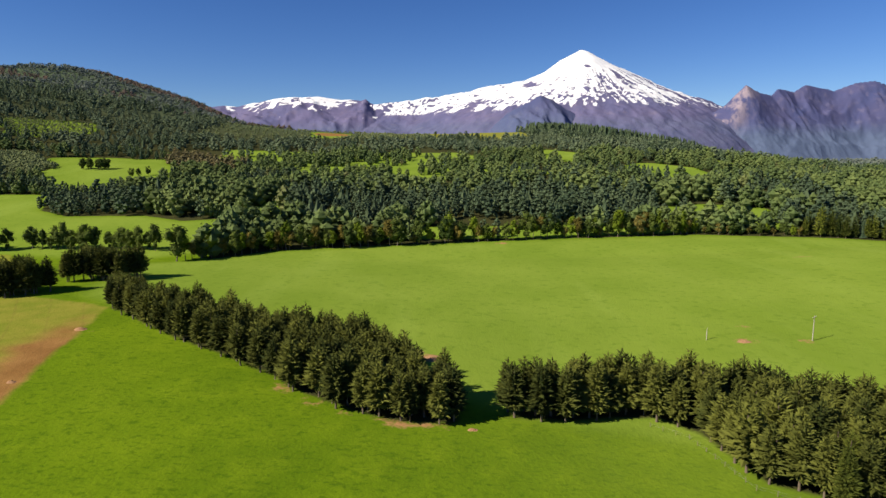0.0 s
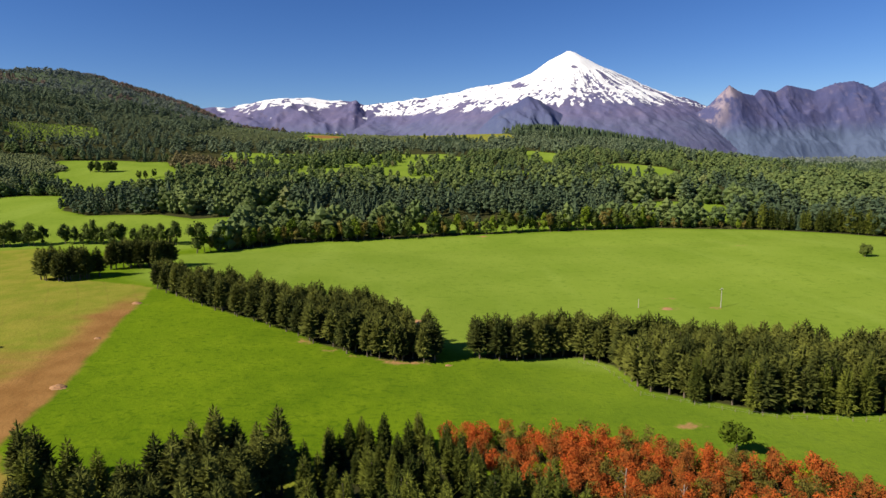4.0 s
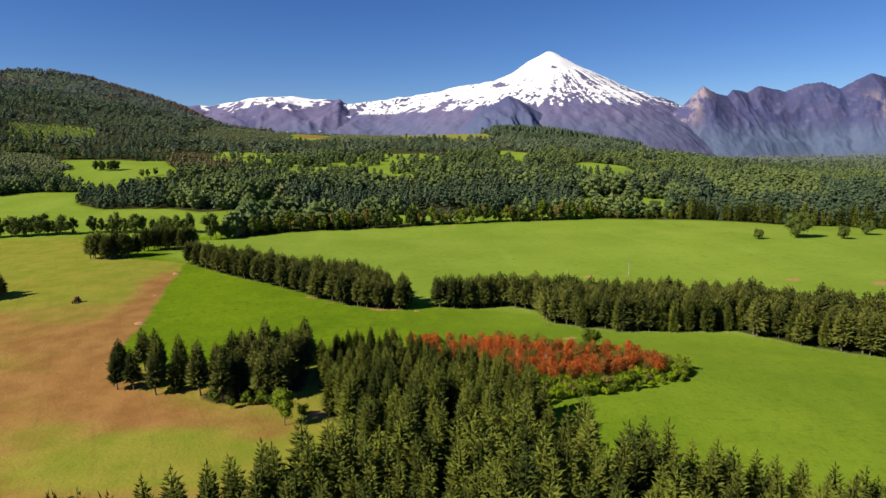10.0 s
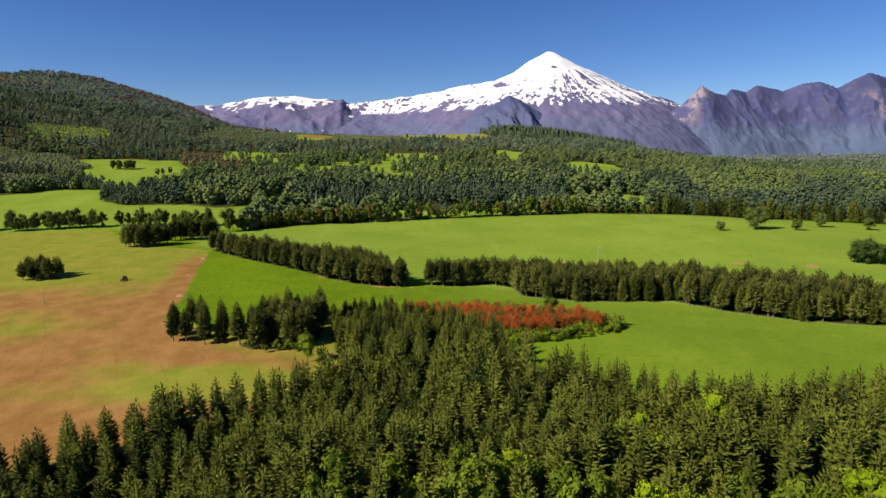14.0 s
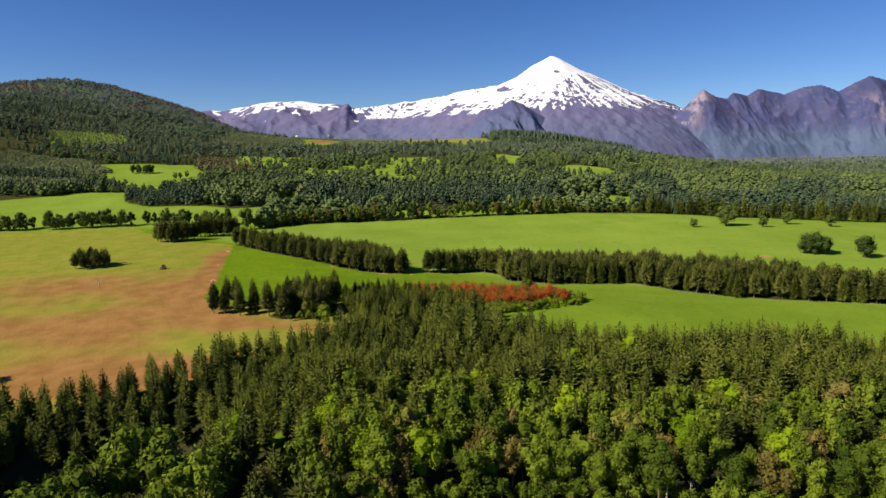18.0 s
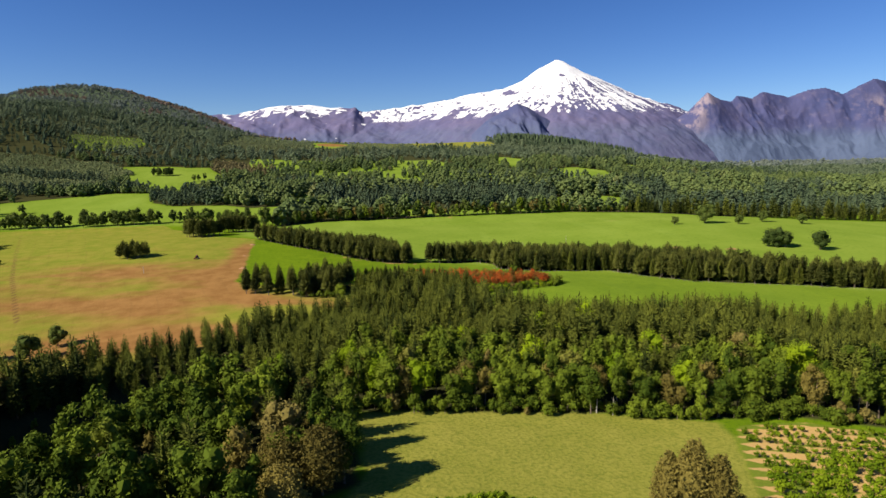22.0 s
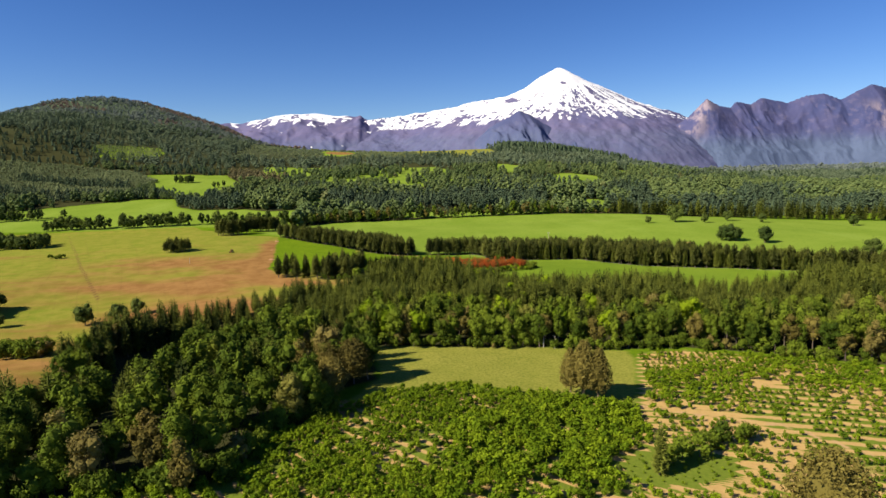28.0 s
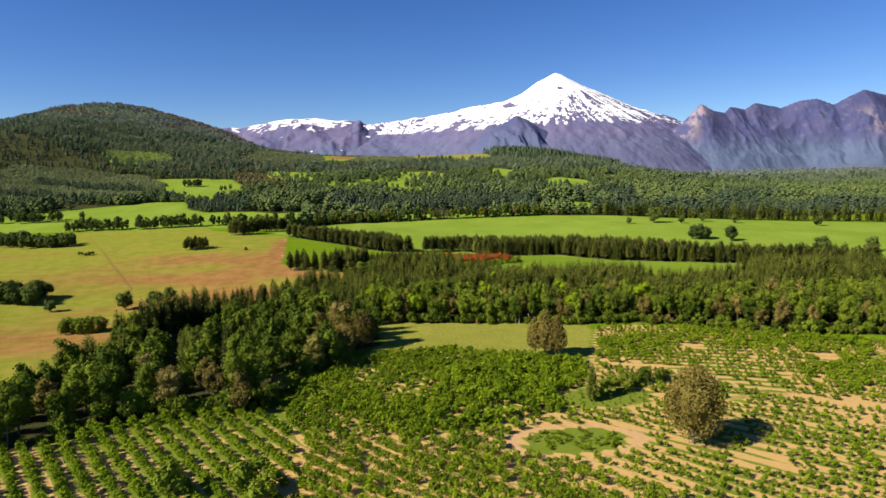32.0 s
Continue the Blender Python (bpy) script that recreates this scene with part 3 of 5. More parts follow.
def far_crown(h, width, lobes, leaves, seed, size):
    """A far-off crown: many ragged lumps up an uneven oval, with loose sprays standing out of them."""
    r = np.random.default_rng(seed)
    IV, IF = octa()
    k = np.arange(lobes)
    f = (k + r.random(lobes)) / lobes
    a = 2.39996 * k + r.uniform(0, 6.28)
    girth = np.sqrt(np.clip(1 - (1.75 * f - 0.72) ** 2, 0.05, 1))
    rad = width * r.uniform(0.34, 0.52, lobes) * (1.1 - 0.35 * f)
    off = np.clip(width * girth * r.uniform(0.75, 1.05, lobes) - rad * 0.8, 0, None)
    C = np.stack([off * np.cos(a), off * np.sin(a), h * (0.12 + 0.76 * f)], 1)
    CV = (C[:, None] + IV * rad[:, None, None] * r.uniform(0.7, 1.25, (lobes, 6, 1)) * [1.05, 1.05, 0.95]).reshape(-1, 3)
    CF = (IF[None] + 6 * k[:, None, None]).reshape(-1, 3)
    shade = r.uniform(0.05, 0.75, lobes)
    i = np.repeat(k, leaves)
    nrm = unit(r.normal(0, 1, (len(i), 3)) + [0, 0, 0.3])
    P = C[i] + nrm * (rad[i] * r.uniform(0.85, 1.2, len(i)))[:, None]
    u = unit(np.cross(nrm, r.normal(0, 1, nrm.shape)))
    w = np.cross(nrm, u)
    sz = size * r.uniform(0.6, 1.3, (len(i), 1))
    V = np.stack([P + u * sz, P + w * sz * 0.9 + nrm * sz * 0.4, P - u * sz * 0.7 - w * sz * 0.6], 1).reshape(-1, 3)
    whole = lambda Q: unit(unit((Q - [0, 0, h * 0.45]) / [width, width, h * 0.5]) + [0, 0, 0.3])
    N = np.concatenate([unit(0.5 * np.tile(IV, (lobes, 1)) + 0.6 * whole(CV)), np.repeat(unit(0.5 * nrm + 0.6 * whole(P)), 3, 0)])
    F = np.concatenate([CF, np.arange(len(V)).reshape(-1, 3) + len(CV)])
    V = np.concatenate([CV, V])
    return V, outward(V, F, N), np.concatenate([np.repeat(shade, 6), np.repeat(np.clip(shade[i] + r.uniform(-0.1, 0.35, len(i)), 0, 1), 3)]), N


def far_spire(h, width, tiers, seed):
    """A far-off conifer: ragged skirts, one over another."""
    r = np.random.default_rng(seed)
    VV, FF, n, s = [], [], 0, 8
    for k in range(tiers):
        f = k / tiers
        R, z0 = width * (1 - f) ** 0.7, h * (0.04 + 0.8 * f)
        a = np.arange(s) * 2 * math.pi / s + r.uniform(0, 6)
        rr = R * np.where(np.arange(s) % 2, 1.1, 0.72) * r.uniform(0.8, 1.15, s)
        ring = np.stack([rr * np.cos(a), rr * np.sin(a), z0 + r.uniform(-0.05, 0.04, s) * h], 1)
        VV += [ring, [(r.normal(0, 0.1), r.normal(0, 0.1), min(h, z0 + h * (0.34 + 0.1 * r.random())))]]
        FF += [(n + i, n + (i + 1) % s, n + s) for i in range(s)]
        n += s + 1
    V = np.concatenate(VV)
    N = unit(V * [1, 1, 0] + 1e-4) + [0, 0, 0.5]
    return V, outward(V, np.array(FF), N), np.repeat(r.random(tiers), s + 1), unit(N)


def trunk_of(h, top, radius, limbs, seed):
    r = np.random.default_rng(seed)
    lean = r.normal(0, 0.02, 2)
    paths = [[(lean[0] * h * f, lean[1] * h * f, -0.4 + (h * top + 0.4) * f, radius * (1.25 - f * 0.95) * (1.3 if f == 0 else 1)) for f in (0, 0.06, 0.5, 1)]]
    for k in range(limbs):
        a, z = r.uniform(0, 6.28), h * top * r.uniform(0.45, 0.9)
        ln = h * r.uniform(0.14, 0.24)
        paths.append([(0, 0, z, radius * 0.45), (ln * 0.5 * math.cos(a), ln * 0.5 * math.sin(a), z + ln * 0.5, radius * 0.3), (ln * math.cos(a), ln * math.sin(a), z + ln * 0.9, radius * 0.12)])
    return tubes(paths)


class Kind:
    """A kind of tree: some crowns and trunks of unit scale, for single trees and for joined woods."""

    def __init__(self, make, leaf, count, h, trunk=None, bark=None):
        self.h, self.leaf, self.bark = h, leaf, bark or BARK
        self.crowns = [make(s) for s in range(count)]
        self.trunks = [trunk_of(h, *trunk, seed=s) for s in range(count)] if trunk else []
        self.meshes = None

    def ready(self, name):
        if self.meshes is None:
            self.meshes = []
            for (V, F, fl, N), (TV, TF) in zip(self.crowns, self.trunks):
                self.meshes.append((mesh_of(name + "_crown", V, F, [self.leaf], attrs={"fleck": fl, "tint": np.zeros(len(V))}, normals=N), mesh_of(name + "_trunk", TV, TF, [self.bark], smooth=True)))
        return self.meshes


def plant(kind, pts, name, label, category, group, low=0.85, high=1.15, seed=1, sink=0.0):
    """Single trees, each with its trunk and crown."""
    r = np.random.default_rng(seed)
    firsts = {}
    for i, p in enumerate(pts):
        v = int(r.integers(len(kind.crowns)))
        s = r.uniform(low, high) * (p[2] if len(p) > 2 else 1.0)
        m = Matrix.Translation((p[0], p[1], zat(p[0], p[1]) - sink)) @ Matrix.Rotation(r.uniform(0, 6.28), 4, "Z") @ Matrix.Diagonal((s * r.uniform(0.92, 1.08), s * r.uniform(0.92, 1.08), s, 1))
        if v not in firsts:
            crown, stem = kind.ready(name)[v]
            ob = new(name)
            ob.empty_display_size = 0.5
            part("trunk", stem, ob)
            part("crown", crown, ob)
            ob.matrix_basis = m
            firsts[v] = tagged(ob, label, category, group)
        else:
            copy_thing(firsts[v], m @ Matrix.Diagonal((*[1 / q for q in firsts[v].scale], 1)))


def woods(name, groups, label, category="woods", seed=1):
    """Many trees in one mesh. groups: (kind, points, low, high)."""
    r = np.random.default_rng(seed)
    VV, FF, II, TT, KK, NN, mats, n = [], [], [], [], [], [], [], 0
    for kind, pts, low, high in groups:
        if not len(pts):
            continue
        pts = np.asarray(pts, float)
        if kind.leaf not in mats:
            mats.append(kind.leaf)
        if kind.trunks and kind.bark not in mats:
            mats.append(kind.bark)
        z = terrain(pts[:, 0], pts[:, 1])
        stand = 0.78 + 0.44 * ramp(0.3, 0.7, fbm(pts[:, 0] / 38, pts[:, 1] / 38, 2, 73)) if len(pts) > 900 else np.ones(len(pts))
        pick = r.integers(len(kind.crowns), size=len(pts))
        for v, (V, F, fl, N) in enumerate(kind.crowns):
            q = np.flatnonzero(pick == v)
            if not len(q):
                continue
            a, s = r.uniform(0, 6.28, len(q)), r.uniform(low, high, len(q)) * stand[q]
            wide = s * r.uniform(0.85, 1.15, len(q))
            tint = 0.75 * r.random(len(q)) + 0.25 * ramp(0.3, 0.7, fbm(pts[q, 0] / 45, pts[q, 1] / 45, 2, 71))
            c, sn = np.cos(a)[:, None], np.sin(a)[:, None]

            def set_out(V, F, m, fleck, N):
                nonlocal n
                X = np.stack([(V[:, 0] * c - V[:, 1] * sn) * wide[:, None] + pts[q, 0, None], (V[:, 0] * sn + V[:, 1] * c) * wide[:, None] + pts[q, 1, None], V[:, 2] * s[:, None] + z[q, None]], 2)
                VV.append(X.reshape(-1, 3))
                NN.append(np.stack([N[:, 0] * c - N[:, 1] * sn, N[:, 0] * sn + N[:, 1] * c, np.broadcast_to(N[:, 2], X.shape[:2])], 2).reshape(-1, 3))
                FF.append((F[None] + (n + len(V) * np.arange(len(q)))[:, None, None]).reshape(-1, 3))
                II.append(np.full(len(F) * len(q), m))
                TT.append(np.repeat(tint, len(V)))
                KK.append(np.tile(fleck, len(q)))
                n += len(V) * len(q)

            set_out(V, F, mats.index(kind.leaf), fl, N)
            if kind.trunks:
                TV, TF = kind.trunks[v]
                TF = np.concatenate([TF[:, :3], TF[:, [0, 2, 3]]])
                set_out(TV, TF, mats.index(kind.bark), np.zeros(len(TV)), unit(TV * [1, 1, 0] + 1e-4))
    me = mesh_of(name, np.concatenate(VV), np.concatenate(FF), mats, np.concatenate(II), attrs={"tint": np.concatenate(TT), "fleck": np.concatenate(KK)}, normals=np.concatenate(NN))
    return tagged(new(name, me), label, category, kind="stuff")


# ---- the land ----


def spread(a, b, step, lo, hi, grow):
    mid = list(np.arange(a, b + 0.1, step))
    s = step
    while mid[-1] < hi:
        s *= grow
        mid.append(mid[-1] + s)
    s = step
    while mid[0] > lo:
        s *= grow
        mid.insert(0, mid[0] - s)
    return np.array(mid)


GX, GY = spread(-260, 340, 3.0, -5200, 5200, 1.07), spread(-300, 420, 3.0, -3000, 4900, 1.035)
X, Y = np.meshgrid(GX, GY)
X, Y = X.ravel(), Y.ravel()
Z = terrain(X, Y)
wide, deep = len(GX), len(GY)
ii, jj = np.meshgrid(np.arange(wide - 1), np.arange(deep - 1))
a0 = (jj * wide + ii).ravel()
quads = np.stack([a0, a0 + 1, a0 + wide + 1, a0 + wide], 1)
lim = lambda v: np.clip(v, -30, 30)
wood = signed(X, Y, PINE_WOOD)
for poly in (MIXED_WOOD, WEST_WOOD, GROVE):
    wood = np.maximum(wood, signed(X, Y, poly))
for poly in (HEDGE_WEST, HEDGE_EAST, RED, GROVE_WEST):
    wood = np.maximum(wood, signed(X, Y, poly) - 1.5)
# The ravine bed takes the same floor colour with its painted shade.
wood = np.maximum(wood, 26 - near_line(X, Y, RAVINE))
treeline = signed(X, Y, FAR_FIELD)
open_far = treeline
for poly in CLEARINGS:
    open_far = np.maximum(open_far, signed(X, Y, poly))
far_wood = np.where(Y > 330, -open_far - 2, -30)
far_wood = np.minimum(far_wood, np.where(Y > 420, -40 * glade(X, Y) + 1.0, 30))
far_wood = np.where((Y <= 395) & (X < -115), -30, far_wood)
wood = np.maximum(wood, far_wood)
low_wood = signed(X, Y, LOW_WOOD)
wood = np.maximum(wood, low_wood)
ring = np.hypot((X - 44) / 1.9, Y + 227)
track = np.maximum(1.1 - np.abs(ring - 9.0), 1.1 - near_line(X, Y, [(66, -159), (86, -174), (100, -181), (109, -200), (122, -212), (170, -236)]))
ditch = 1.4 - near_line(X, Y, [(-361, 348), (-232, 121), (-181, 39)])
bare = np.full(X.shape, -30.0)
for cx, cy, rr in [(2, 190, 2.5), (7, 186, 3), (119, 209, 2), (112, 194, 2.5), (133, 191, 1.8), (218, 318, 2.5), (61, 381, 3), (205, 159, 3), (240, 143, 3.5), (66, 88, 1.2), (70, 86, 1.0), (-108, 205, 2), (-96, 125, 2), (-19, 38, 3), (-36, 44, 2), (-58, 50, 2.5), (14, 139, 2), (-16, -152, 4), (-20, -160, 5), (110, 192, 1.5)]:
    bare = np.maximum(bare, rr - np.hypot((X - cx) / 1.6, Y - cy))
bare = np.maximum(bare, 1.4 - near_line(X, Y, HEDGE_WEST[3:8]))
isle = np.maximum(7.0 - ring, np.maximum(15 - np.hypot(X - 64, (Y + 198) * 1.6), 0))
across = np.where((X > 66) & (Y > -205), (X * 0.39 + (Y + 200) * 0.92), np.where(X < -28, X * 0.8 + (Y + 200) * 0.6, X * 0.69 + (Y + 200) * 0.724)) + 420
weedy = 0.32 * inside(X, Y, [(-40, -190), (-34, -172), (-15, -153), (-6, -143), (20, -137), (45, -151), (66, -164), (60, -205), (30, -212), (5, -222), (-30, -212)])
weedy = weedy + 1.1 * ramp(0, 4, isle) + 1.4 * ramp(7.5, 6.0, ring) + 0.9 * ramp(4, 0, np.abs(signed(X, Y, ORCHARD))) + 0.50 * ramp(-22, -45, X) - 0.22 * ramp(-34, -22, X) * ramp(-204, -214, Y) + 0.55 * ramp(0.52, 0.62, fbm(X / 30, Y / 30, 3, 9)) * ramp(50, 80, X) - 0.28 * ramp(60, 90, X) + 0.5 * (fbm(X / 7, Y / 7, 3, 19) - 0.45)
g2 = lambda cx, cy, rx, ry, h: h * np.exp(-(((X - cx) / rx) ** 2 + ((Y - cy) / ry) ** 2))
earth = g2(-175, 128, 70, 18, 0.7) + g2(-150, 62, 70, 20, 0.45) + g2(-120, 0, 60, 16, 0.7) + g2(-60, -10, 50, 16, 0.7) + g2(-250, 60, 90, 30, 0.35) + g2(-330, 200, 80, 30, 0.3)
earth = earth + 0.75 * np.exp(-(near_line(X, Y, [(-114, 225), (-103, 150), (-94, 75), (-70, 46), (-30, 32)]) / 9) ** 2) - 0.75 * ramp(185, 235, Y) + g2(-172, -75, 60, 38, 0.6) + g2(-112, 32, 46, 26, 0.55) + g2(-112, 95, 24, 40, 0.45) + g2(-150, 100, 60, 12, 0.3) - 0.6 * g2(-55, 25, 34, 16, 1.0) - 0.18 + 1.5 * (Y > 1000)
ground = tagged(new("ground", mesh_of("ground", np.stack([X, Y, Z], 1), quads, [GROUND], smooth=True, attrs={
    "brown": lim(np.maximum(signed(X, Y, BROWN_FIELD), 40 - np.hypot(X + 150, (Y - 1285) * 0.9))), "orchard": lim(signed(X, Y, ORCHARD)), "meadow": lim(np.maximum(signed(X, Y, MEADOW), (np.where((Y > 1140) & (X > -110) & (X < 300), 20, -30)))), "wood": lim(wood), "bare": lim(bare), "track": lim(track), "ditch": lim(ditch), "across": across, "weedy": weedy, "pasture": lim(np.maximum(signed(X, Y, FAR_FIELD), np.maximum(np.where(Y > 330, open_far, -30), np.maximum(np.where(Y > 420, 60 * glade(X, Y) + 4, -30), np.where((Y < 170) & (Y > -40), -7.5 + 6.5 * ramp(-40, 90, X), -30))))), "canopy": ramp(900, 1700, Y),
    "earth": earth})),
    "rolling farmland with green pasture, brown ploughed field and forest floor", "ground", kind="structure")

# ---- the mountains ----


def heights(name, xs, ys, h, mat, label, extra=None):
    X, Y = np.meshgrid(xs, ys)
    X, Y = X.ravel(), Y.ravel()
    Z = h(X, Y)
    w = len(xs)
    i, j = np.meshgrid(np.arange(w - 1), np.arange(len(ys) - 1))
    a = (j * w + i).ravel()
    at = extra(X, Y, Z) if extra else {}
    P = np.stack([X, Y, 69 + 0.99 * (Z - 69)], 1)
    return tagged(new(name, mesh_of(name, P, np.stack([a, a + 1, a + w + 1, a + w], 1), [mat], smooth=True, attrs=at)), label, "mountain", kind="structure")


PX, PY = 1258.0, 4230.0


def volcano_h(X, Y):
    dx, dy = X - PX, Y - PY
    r = np.hypot(dx, dy) + 1e-6
    th = np.arctan2(dx, -dy)
    west = np.interp(r, [0, 10, 40, 140, 264, 413, 583, 710, 961, 1169, 1456, 1700, 1950, 2200], [782, 786, 768, 719, 630, 573, 544, 516, 476, 445, 415, 330, 120, -80])
    east = np.interp(r, [0, 10, 50, 188, 364, 589, 771, 955, 1100, 1300, 1500], [782, 786, 774, 699, 634, 535, 480, 427, 360, 120, -80])
    face = np.interp(r, [0, 10, 45, 150, 300, 450, 600, 800, 1000, 1150, 1300], [780, 784, 768, 705, 600, 505, 415, 300, 170, 40, -80])
    s = np.sin(th)
    front = np.clip(np.cos(th), 0, 1) ** 0.7
    side = np.where(s < 0, west, east)
    z = side * (1 - front) + face * front
    gully = ridged(th * 7 + 0.8 * fbm(X / 240, Y / 240, 3, 6), r / 500, 4, 3) - 0.6
    rough = fbm(X / 70, Y / 70, 5, 8) - 0.5
    return z + gully * np.clip(r - 60, 0, 600) * 0.042 + rough * np.clip(r, 0, 500) * 0.06


def volcano_snow(X, Y, Z):
    th, r = np.arctan2(X - PX, PY - Y), np.hypot(X - PX, Y - PY)
    rib = ridged(th * 17 + 0.9 * fbm(X / 150, Y / 150, 3, 41), r / 420, 5, 5)
    torn = fbm(X / 34, Y / 34 + Z / 40, 4, 44)
    streaks = ramp(0.56, 0.76, rib) * ramp(110, 330, r) * (0.5 + 0.5 * ramp(-0.5, 0.3, th))
    patch = 1.5 * np.exp(-((X - 1225) / 30) ** 2 - ((Z - 640) / 16) ** 2) + 1.8 * np.exp(-((X - 845) / 48) ** 2 - ((Z - 520) / 24) ** 2) + 0.6 * np.exp(-((X - 1330) / 22) ** 2 - ((Z - 610) / 26) ** 2)
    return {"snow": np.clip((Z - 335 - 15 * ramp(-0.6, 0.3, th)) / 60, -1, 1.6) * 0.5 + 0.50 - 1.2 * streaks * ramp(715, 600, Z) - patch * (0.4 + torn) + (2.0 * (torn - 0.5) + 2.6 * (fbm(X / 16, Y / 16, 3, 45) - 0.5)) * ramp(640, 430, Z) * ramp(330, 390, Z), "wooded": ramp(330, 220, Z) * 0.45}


heights("volcano", np.linspace(-980, 2800, 420), np.linspace(2930, 4440, 190), volcano_h, HAZED_VOLCANO_STONE, "snow-capped volcano cone with dark bare ribs of lava rock", volcano_snow)


def west_ridge_h(X, Y):
    top = np.interp(X, [-3600, -2200, -1500, -1348, -1260, -1154, -1080, -997, -900, -798, -700, -600, -520, -442, -380, -301, -262, -235, -190, -119, 20, 160], [260, 360, 398, 405, 416, 408, 428, 440, 462, 474, 471, 477, 463, 452, 455, 446, 458, 430, 414, 402, 330, 200])
    back = np.clip((Y - 3420) / 880, 0, 1)
    spur = ridged(X / 420 + 0.6 * vnoise(X / 260, Y / 260, 3), Y / 330 + X / 900, 4, 11) - 0.6
    crest = 1 - ramp(0.8, 1.0, back)
    return -40 + (top + 40) * back ** 0.85 + spur * 120 * crest * ramp(0, 0.35, back) + (ridged(X / 75, Y / 75, 4, 12) - 0.6) * 16 * (0.25 + 0.75 * crest)


heights("snowy_ridge", np.linspace(-3600, 160, 380), np.linspace(3420, 4420, 110), west_ridge_h, HAZED_VOLCANO_STONE, "long flat-topped ridge with patches of snow", lambda X, Y, Z: {"snow": np.clip((Z - np.interp(X, [-1500, -1380, -1150, -900, -640, -420, -340, -290, -150], [480, 435, 405, 392, 392, 398, 415, 490, 480])) / 45, -1, 1.0) * 0.5 + 0.33 + 2.3 * (fbm(X / 42, Y / 42, 4, 47) - 0.5), "wooded": ramp(330, 180, Z) * 0.6})


def front_ridge_h(X, Y):
    top = np.interp(X, [100, 300, 514, 600, 654, 740, 794, 850, 937, 1040, 1150, 1300], [-60, 60, 215, 290, 322, 365, 402, 378, 326, 268, 190, -60])
    d = Y - 3480 + 0.15 * (X - 794)
    side = np.where(d < 0, np.clip(1 + d / 480, 0, 1), np.clip(1 - d / 400, 0, 1))
    spur = ridged(X / 150 + d / 800, d / 320, 5, 21) - 0.58
    return (top + 60) * side - 60 + spur * 190 * np.clip(np.abs(d) / 160, 0.12, 1) * ramp(0, 0.3, side)


heights("wooded_ridge", np.linspace(100, 1300, 170), np.linspace(3000, 3880, 110), front_ridge_h, HAZED_RANGE_STONE, "dark forested ridge before the volcano", lambda X, Y, Z: {"wooded": 0.55 - 0.3 * ramp(200, 380, Z)})


def range_h(X, Y):
    at = [1180, 1371, 1480, 1599, 1680, 1795, 1900, 1960, 2010, 2080, 2130, 2170, 2232, 2326, 2371, 2440, 2505, 2591, 2660, 2727, 2790, 2910, 3012, 3121, 3200, 3320, 3484, 3800, 4300]
    crest = [-60, 205, 290, 352, 330, 322, 290, 320, 356, 430, 477, 455, 428, 415, 458, 452, 440, 488, 478, 464, 450, 497, 508, 458, 503, 560, 530, 500, 420]
    d = 3700 + 60 * np.sin(X / 190.0) - Y
    warp = fbm(X / 260, Y / 260, 3, 33) - 0.5
    lean = X + 1.1 * np.clip(d, 0, None) * warp
    away = ramp(20, 260, np.abs(d))
    top = np.interp(lean, at, crest) * (1 - away) + np.interp(lean, [1180, 1500, 1900, 2150, 2600, 3000, 3400, 4300], [-60, 270, 315, 420, 455, 480, 520, 420]) * away
    fall = np.where(d > 0, 0.35 * np.clip(1 - d / 560, 0, 1) + 0.65 * np.clip(1 - d / (300 + 0.3 * top), 0, 1) ** 1.3, np.clip(1 + d / 560, 0, 1))
    spur = ridged(X / 300 + 1.5 * warp, Y / 300 + 1.5 * warp, 5, 31) - 0.6
    crag = 3.4 * (ridged(X / 110 + 2 * warp, Y / 110, 4, 35) - 0.6) + 1.6 * (fbm(X / 36, Y / 36, 4, 38) - 0.5)
    return (top + 60) * fall - 60 + spur * 105 * np.clip(np.abs(d) / 150, 0, 1) * np.clip(fall * 3, 0, 1) + crag * 9 * np.clip(np.abs(d) / 60, 0.15, 1) * np.clip(fall * 2, 0, 1)


heights("rocky_range", np.linspace(1180, 4300, 440), np.linspace(3000, 4280, 160), range_h, HAZED_RANGE_STONE, "jagged rocky mountain range tinted haze blue, with pale cliffs", lambda X, Y, Z: {"wooded": ramp(300, 90, Z), "slab": np.exp(-((X - 2105 + 0.75 * (470 - Z)) / 105) ** 2) * ramp(120, 260, Z) + 0.7 * np.exp(-((X - 3330) / 110) ** 2) * ramp(180, 300, Z) * ramp(470, 380, Z) + 0.5 * np.exp(-((X - 1620) / 90) ** 2) * ramp(150, 260, Z)})

# ---- kinds of tree ----
K_PINE = Kind(lambda s: conifer(13.6, 3.5, 0.17, 185, 3, 0.40, s, 0.95), PINE, 7, 13, (0.85, 0.22, 0))
K_STEM = Kind(lambda s: conifer(14.5, 3.7, 0.20, 250, 3, 0.22, 300 + s, 0.8), PINE, 6, 13, (0.9, 0.24, 0))
K_YOUNG_FIR = Kind(lambda s: conifer(13, 2.3, 0.05, 280, 2, 0.25, 430 + s, 0.9), FIR, 1, 12.5, (0.85, 0.14, 0))
K_FIR = Kind(lambda s: conifer(15.5, 3.4, 0.05, 330, 3, 0.30, 20 + s, 0.75), FIR, 7, 15, (0.85, 0.22, 0))
K_FIR_MID = Kind(lambda s: conifer(15.6, 3.1, 0.06, 180, 2, 0.46, 40 + s, 0.95), FIR, 8, 16, (0.6, 0.22, 0))
